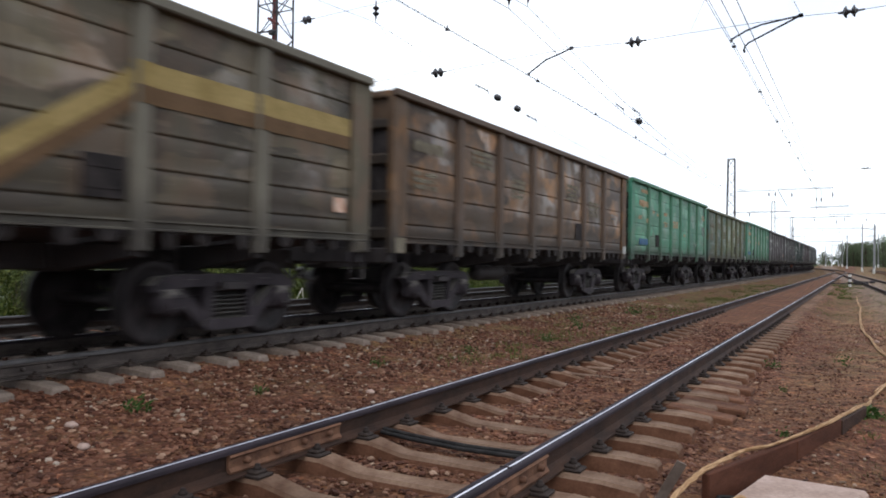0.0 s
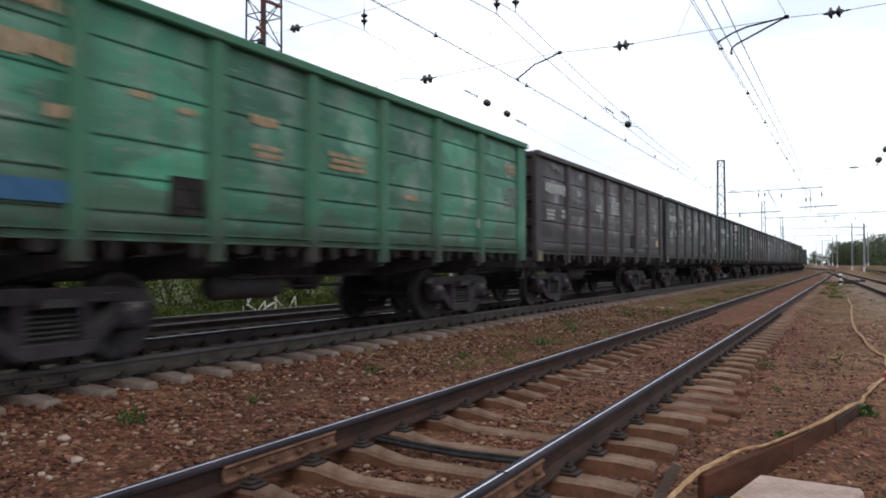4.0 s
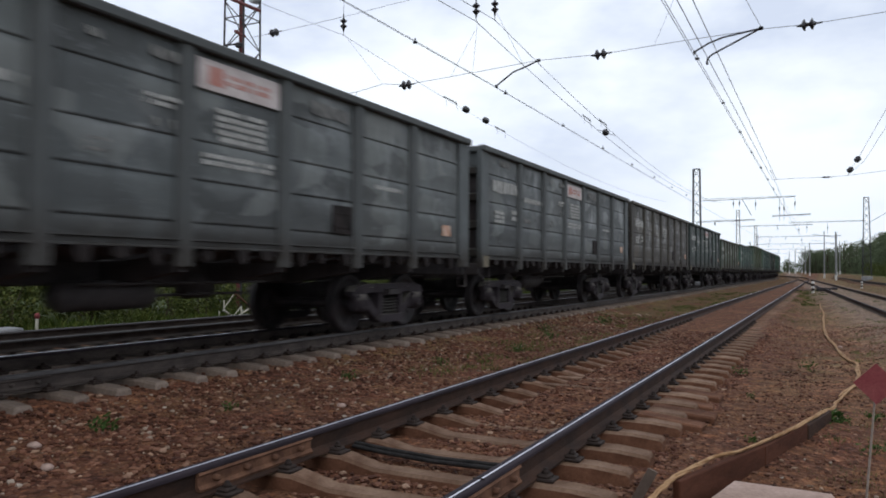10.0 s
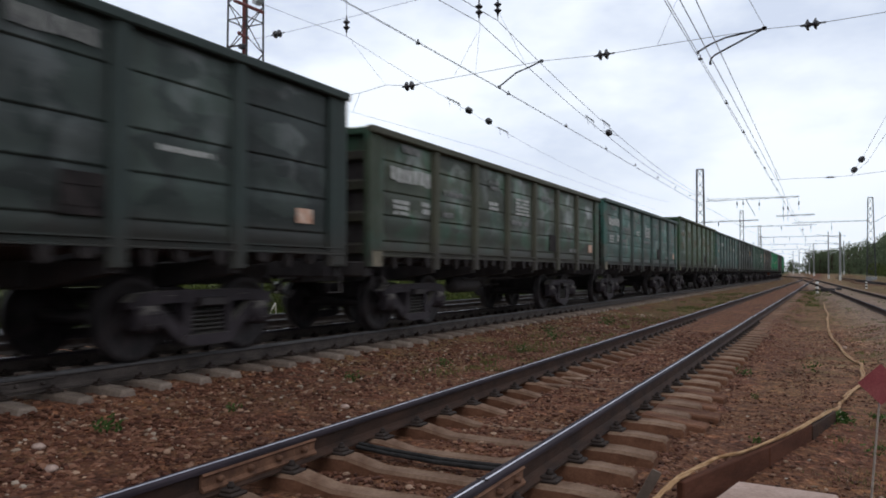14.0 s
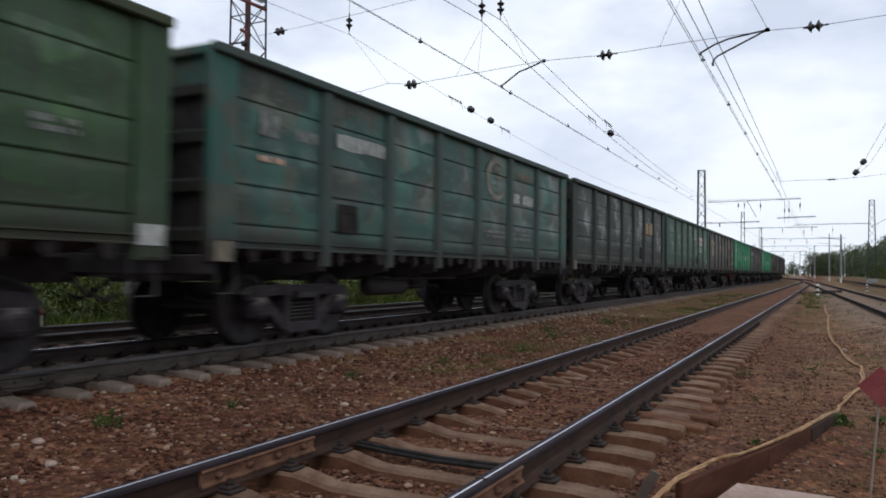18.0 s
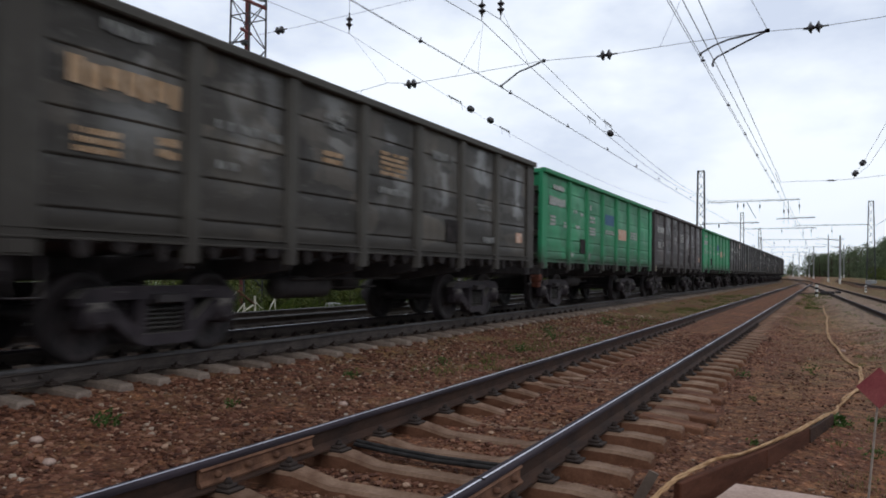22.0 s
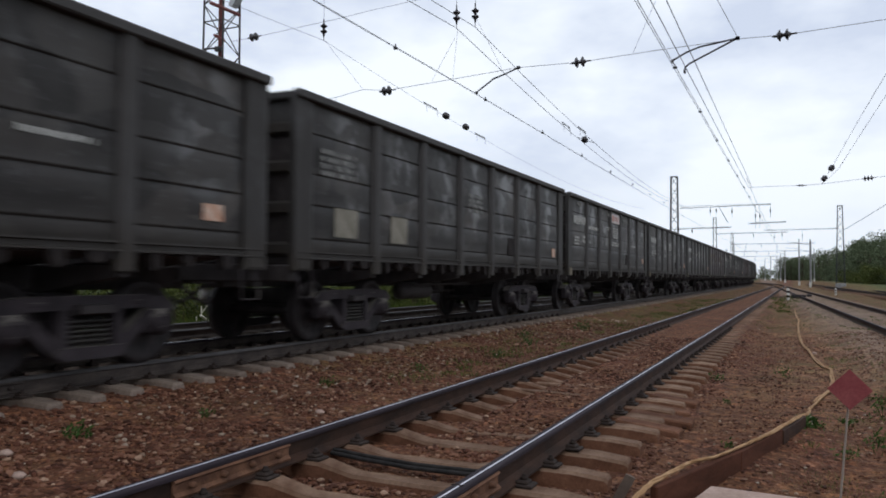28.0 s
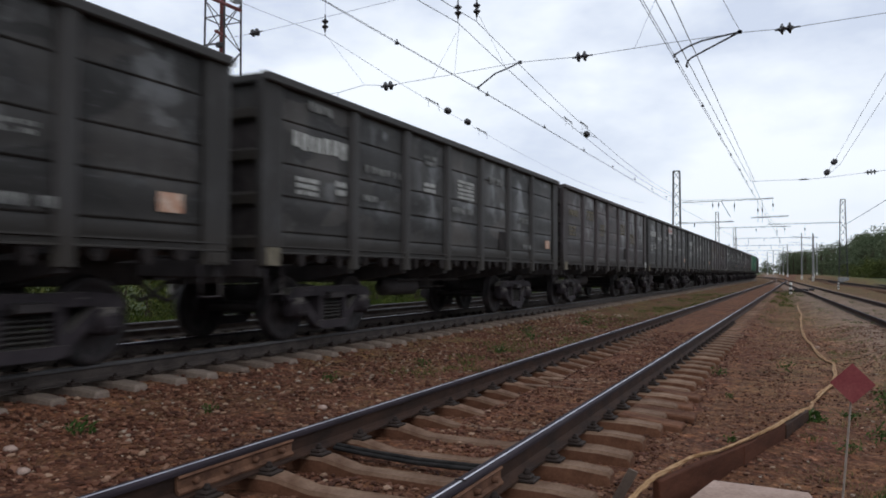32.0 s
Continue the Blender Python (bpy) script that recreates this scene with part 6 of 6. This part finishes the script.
def pole(x, y, z0, top, r=0.13):
    t = thing("concrete_pole", "pale tapered concrete catenary pole with a bracket", "catenary pole", at=Matrix.Translation((x, y, z0)), group="concrete poles")
    part("shaft", Mesh().tube([(0, 0, 0), (0, 0, top - z0)], [r * 1.25, r * 0.8], 10), M_POLECONC, t)
    part("base_paint", Mesh().tube([(0, 0, 0.02), (0, 0, 0.9)], [r * 1.5, r * 1.45], 10), M_WHITEPAINT, t, "white-painted foot")
    part("bracket", Mesh().tube([(0, 0, top - z0 - 1.0), (-2.4, 0, top - z0 - 0.6)], 0.04, 6), M_MAST, t)
    part("bracket", Mesh().tube([(0, 0, top - z0 - 2.2), (-2.6, 0, top - z0 - 2.0)], 0.03, 6), M_MAST, t)
    return t


for x, y, tp in ((0.5, 188, 10.1), (2.9, 188, 9.7), (2.2, 150, 8.2), (-3.0, 235, 9.2), (-4.6, 262, 9.0), (-8.5, 300, 9.2), (-11.5, 330, 9.0), (-7.0, 330, 9.5), (4.5, 240, 9.8), (-19.0, 400, 9.5), (-15, 430, 9.5)):
    pole(x, y, ground_z(x, y), tp)

# ---- bushes and trees ----
def bush_mesh(seed):
    rng, m = random.Random(seed), Mesh()
    for _ in range(13):
        leafy(m, (rng.uniform(-0.9, 0.9), rng.uniform(-0.9, 0.9), rng.uniform(0.25, 1.5)), rng.uniform(0.35, 0.65), 150, 0.06, rng)
    me = bpy.data.meshes.new("leaves")
    me.from_pydata(m.v, [], m.f)
    me.materials.append(M_LEAF)
    tr = Mesh()
    for _ in range(6):
        tr.tube([(rng.uniform(-0.2, 0.2), rng.uniform(-0.2, 0.2), 0), (rng.uniform(-0.7, 0.7), rng.uniform(-0.7, 0.7), rng.uniform(0.8, 1.5))], [0.025, 0.008], 5)
    return me, tr.data("stem", M_BARK)


BUSHES = [bush_mesh(s) for s in (1, 2, 3)]
rb = random.Random(21)
for i in range(112):
    y = 1 + 92 * (i / 112) + rb.uniform(-0.6, 0.6)
    x = (-15.4, -17.2, -19.4)[i % 3] + rb.uniform(-1.0, 0.4)
    s = (0.62, 0.85, 1.1)[i % 3] * rb.uniform(0.85, 1.2)
    t = thing("bush", "leafy green bush beyond the far track", "bush", at=Matrix.Translation((x, y, ground_z(x, y) - 0.05)) @ Matrix.Rotation(rb.uniform(0, 6.28), 4, "Z") @ Matrix.Diagonal((s, s, s * rb.uniform(0.8, 1.2), 1)), group="bushes")
    lv, st = BUSHES[i % 3]
    part("leaves", lv, None, t)
    part("stem", st, None, t)


def tree_mesh(seed):
    """A broadleaf tree of about one unit in height: trunk with limbs, crown of leaf clumps with gaps."""
    rng, tr, m = random.Random(seed), Mesh(), Mesh()
    tr.tube([(0, 0, 0), (0.01, 0.0, 0.3), (-0.01, 0.02, 0.6), (0.02, 0.0, 0.85)], [0.03, 0.024, 0.014, 0.005], 7)
    for _ in range(34):
        z, a = rng.uniform(0.06, 0.95), rng.uniform(0, 6.283)
        r = rng.uniform(0.08, 0.34) * (1.1 - abs(z - 0.42) * 1.15)
        c = (r * math.cos(a), r * math.sin(a), z)
        tr.tube([(0, 0, z * 0.75), (c[0] * 0.6, c[1] * 0.6, z * 0.93)], [0.009, 0.004], 4)
        leafy(m, c, rng.uniform(0.08, 0.15), 75, 0.017, rng)
    me = bpy.data.meshes.new("crown")
    me.from_pydata(m.v, [], m.f)
    me.materials.append(M_TREE)
    return me, tr.data("trunk", M_BARK)


TREES = [tree_mesh(s) for s in (5, 6, 7, 8)]
rt = random.Random(31)


def tree(x, y, hgt):
    w = hgt * rt.uniform(0.9, 1.35)
    t = thing("tree", "dense dark green broadleaf tree at the edge of the yard", "tree", at=Matrix.Translation((x, y, ground_z(x, y) - 0.1)) @ Matrix.Rotation(rt.uniform(0, 6.28), 4, "Z") @ Matrix.Diagonal((w, w, hgt, 1)), group="trees beside the yard")
    cr, tk = TREES[rt.randrange(4)]
    part("crown", cr, None, t)
    part("trunk", tk, None, t)


for i in range(62):
    y = 118 + 150 * (i / 62) + rt.uniform(-3, 3)
    x = 11.2 + rt.random() ** 1.5 * 16 - max(0, y - 170) * 0.018
    tree(x, y, (7.0 + 2.2 * min(1, max(0, (x - 9) / 5))) * rt.uniform(0.8, 1.15) * (0.85 + 0.25 * (y - 118) / 150))
for i in range(26):
    y = 270 + 160 * (i / 26)
    tree(9 - (y - 270) * 0.075 + rt.uniform(-3, 12), y, rt.uniform(8.5, 11.5))
for i in range(40):
    y = 560 + 5 * i
    tree(rt.uniform(-75, 45), y, rt.uniform(6, 9))
for i in range(9):
    tree(-5.5 + 0.9 * i + rt.uniform(-0.5, 0.5), 330 + 5 * (i % 4), rt.uniform(8.0, 10.0))
for i in range(16):
    y = 430 + 12 * i
    tree(-bend_at(y) + rt.uniform(8, 30), y, rt.uniform(8, 12))
for i in range(20):
    y = 470 + 6 * i
    tree(rt.uniform(-34, 4), y, rt.uniform(5.5, 8.5))
for i in range(46):
    y = 112 + 100 * (i / 46)
    x = 9.6 + rt.uniform(0, 4)
    s = rt.uniform(0.9, 1.7)
    t = thing("bush", "dark green bush below the trees", "bush", at=Matrix.Translation((x, y, ground_z(x, y) - 0.1)) @ Matrix.Rotation(rt.uniform(0, 6.28), 4, "Z") @ Matrix.Diagonal((s * 1.3, s * 1.3, s, 1)), group="bushes")
    lv, st = BUSHES[i % 3]
    part("leaves", lv, None, t)
    part("stem", st, None, t)

# ---- things beside the near track ----
hose = [(-0.93, 4.25, -0.2), (-0.86, 4.6, -0.13), (-0.80, 4.83, -0.10), (-0.67, 5.38, -0.095), (-0.53, 5.68, -0.10), (-0.38, 6.15, -0.10), (-0.235, 6.65, -0.10), (0.0, 7.75, -0.12), (0.10, 8.6, -0.2), (0.17, 9.9, -0.285), (0.39, 11.2, -0.29), (0.44, 12.2, -0.285), (0.47, 13.6, -0.29),
        (0.34, 14.4, -0.285), (0.2, 17, -0.29), (0.065, 20.0, -0.29), (0.02, 24.5, -0.285), (0.04, 29, -0.285), (-0.08, 36, -0.285), (0.0, 46, -0.285)]


def smooth_path(pts, k=6):
    out = []
    P = [Vector(p) for p in pts]
    for i in range(len(P) - 1):
        a, b, c, d = P[max(i - 1, 0)], P[i], P[i + 1], P[min(i + 2, len(P) - 1)]
        for j in range(k):
            t = j / k
            out.append(0.5 * ((2 * b) + (c - a) * t + (2 * a - 5 * b + 4 * c - d) * t * t + (3 * b - a - 3 * c + d) * t ** 3))
    return out + [P[-1]]


hm = Mesh()
for k in range(3):
    hm.tube([p + Vector(((0.0055 if k else 0.009) * math.cos(i * 0.55 + k * 2.3) + (0.022 * math.sin(i * 0.41) if p.y > 9 else 0.0), 0, (0.0055 if k else 0.008) * math.sin(i * 0.43 + k * 2.094))) for i, p in enumerate(smooth_path(hose, 9))], 0.0085, 6)
# past the timber the strands lie loose, side by side
for k in (-1, 1):
    hm.tube([p + Vector((k * (0.014 + 0.012 * math.sin(i * 0.7 + k)), 0, 0.004)) for i, p in enumerate(smooth_path(hose[9:], 9))], 0.012, 6)
thing("cable", "tan sheathed cable lying along a timber and over the dirt", "cable", hm, M_HOSE)
loop = smooth_path([(-0.02, 7.9, -0.13), (0.02, 8.05, -0.26), (0.12, 8.2, -0.28), (0.1, 8.5, -0.19)])
thing("cable_loop", "thin pale loop of wire hanging by the timber", "cable", Mesh().tube(loop, 0.005, 5), M_STICK)


def plank(a, c, z0, z1, w, mat, name, label):
    a, c = Vector(a), Vector(c)
    d = c - a
    ob = thing(name, label, "timber", Mesh().box((0, 0, 0), (w, d.length, z1 - z0), 0.008), mat, Matrix.Translation(((a.x + c.x) / 2, (a.y + c.y) / 2, (z0 + z1) / 2)) @ Matrix.Rotation(math.atan2(-d.x, d.y), 4, "Z"), group="timbers beside the track")
    return ob


plank((-0.80, 4.78, 0), (-0.40, 6.05, 0), -0.33, -0.115, 0.05, M_BOARD, "timber_board", "rust-brown board standing on edge under the cable")
plank((-0.40, 6.03, 0), (-0.14, 7.1, 0), -0.33, -0.118, 0.05, M_BOARD, "timber_board", "rust-brown board standing on edge under the cable")
plank((-0.14, 7.08, 0), (0.04, 7.95, 0), -0.33, -0.13, 0.06, M_RAIL, "dark_beam_end", "dark weathered beam end under the cable")
slab = Mesh().box((0, 0, 0), (0.62, 0.5, 0.12), 0.02)
slab.v = [(x + 0.012 * noise.noise(Vector((x * 9, y * 9, z * 9))), y + 0.012 * noise.noise(Vector((x * 8, y * 8, z * 8 + 4))), z) for x, y, z in slab.v]
thing("concrete_slab", "pale pinkish broken concrete slab on the dirt", "slab", slab, M_SLAB, pose(-0.29, 4.95, -0.255, 4, -3, -15))
thing("iron_stub", "rusty iron stub leaning out of the ballast", "scrap iron", Mesh().prism([(-0.03, -0.006), (0.03, -0.006), (0.03, 0.006), (0.0, 0.012), (-0.03, 0.006)], "z", -0.15, 0.22), M_GREYCONC, pose(-1.03, 4.75, -0.25, 15, 25, 20))
coil = []
for i in range(40):
    a = i * 0.45
    coil.append((0.10 * math.cos(a) * (1 + 0.2 * math.sin(i)), 0.08 * math.sin(a), 0.012 + 0.0012 * i))
thing("cable_coil", "small coil of black cable by the slab", "cable", Mesh().tube(coil, 0.012, 6), M_RUBBER, pose(-0.62, 4.72, -0.29))
thing("cable_end", "short yellow cable end on the ground", "cable", Mesh().tube(smooth_path([(0, 0, 0), (0.05, 0.08, 0.03), (0.1, 0.1, 0.05), (0.16, 0.06, 0.0)]), 0.016, 7), M_HOSE, pose(-0.68, 4.62, -0.26))

sign = thing("diamond_marker", "faded red diamond marker on a thin grey stick", "marker sign", at=pose(0.155, 4.2, -0.32))
part("stick", Mesh().tube([(0.0, 0, 0), (0.028, 0, 0.4), (0.070, 0, 0.9)], [0.006, 0.0055, 0.005], 7), M_STICK, sign)
part("plate", Mesh().prism([(-0.098, 0), (0, -0.098), (0.098, 0), (0, 0.098)], "y", -0.003, 0.003), M_REDSIGN, sign, "red enamel diamond plate", pose(0.073, -0.012, 0.935))


def striped_post(x, y, hgt):
    t = thing("striped_post", "short white marker post with dark bands", "marker post", at=pose(x, y, ground_z(x, y)), group="marker posts")
    n = 5
    for k in range(n):
        part("band", Mesh().tube([(0, 0, hgt * k / n), (0, 0, hgt * (k + 1) / n)], 0.085, 12), M_WHITEPAINT if k % 2 == 0 else M_BOLT, t, "white band" if k % 2 == 0 else "dark band")
    return t


striped_post(-0.52, 54, 0.75)
striped_post(3.2, 78, 0.6)
sb = thing("switch_lever", "low dark point lever beside the turnout", "point machine", at=pose(0.1, 58, ground_z(0.1, 58)))
part("housing", Mesh().box((0, 0, 0.12), (0.9, 0.35, 0.24), 0.03), M_STEEL, sb)
part("rod", Mesh().tube([(-0.4, 0, 0.08), (-1.9, 0, 0.05)], 0.03, 6), M_STEEL, sb)
part("counterweight", Mesh().tube([(0.5, 0, 0.2), (0.8, 0.1, 0.2)], 0.09, 8), M_STEEL, sb)

# beyond the far track
frame_pts = [((15.46, -0.3), (15.45, 0.04), 0.026), ((15.62, 0.05), (15.62, 0.32), 0.022), ((15.58, 0.07), (16.04, -0.19), 0.035), ((16.04, -0.19), (16.72, 0.09), 0.032), ((16.74, -0.3), (16.73, 0.33), 0.045), ((16.03, 0.49), (16.7, 0.10), 0.03),
             ((15.64, 0.12), (15.99, 0.46), 0.016), ((16.0, -0.12), (16.28, 0.12), 0.018), ((16.3, -0.3), (16.28, 0.14), 0.03), ((16.8, 0.14), (17.26, -0.2), 0.018), ((17.26, -0.2), (17.58, 0.2), 0.024), ((17.58, 0.22), (17.63, -0.3), 0.026)]
wf = thing("scrap_frame", "bent white-painted angle-iron frame in the grass", "scrap iron", at=pose(-14.3, 15.5, -0.32))
for i, ((ya, za), (yc, zc), r) in enumerate(frame_pts):
    part("bar", Mesh().tube([(0.01 * (i % 3), ya - 15.5, za + 0.32), (0.01 * (i % 3), yc - 15.5, zc + 0.32)], r, 4), M_RUSTIRON if i == 5 else M_PALEPOST, wf, "rusty bar" if i == 5 else "")
rm = thing("marker_post", "slim pale post with a red cap in the grass", "marker post", at=pose(-14.3, 10.22, -0.32))
part("post", Mesh().tube([(0, 0, 0), (0, 0, 0.46)], [0.034, 0.03], 8), M_PALEPOST, rm)
part("cap", Mesh().lathe([(0.034, 0.0), (0.05, 0.012), (0.05, 0.085), (0.03, 0.11), (0.0, 0.115)], (0, 0, 0.45), (0, 0, 1), 10), M_REDSIGN, rm, "red painted cap")
for x, y in ((-14.2, 9.5), (-14.6, 21.0)):
    thing("concrete_block", "grey concrete block in the grass", "block", Mesh().box((0, 0, 0), (0.4, 0.5, 0.34), 0.03), M_POLECONC, pose(x, y, -0.18, 0, 3, 12), group="concrete blocks")

motions()
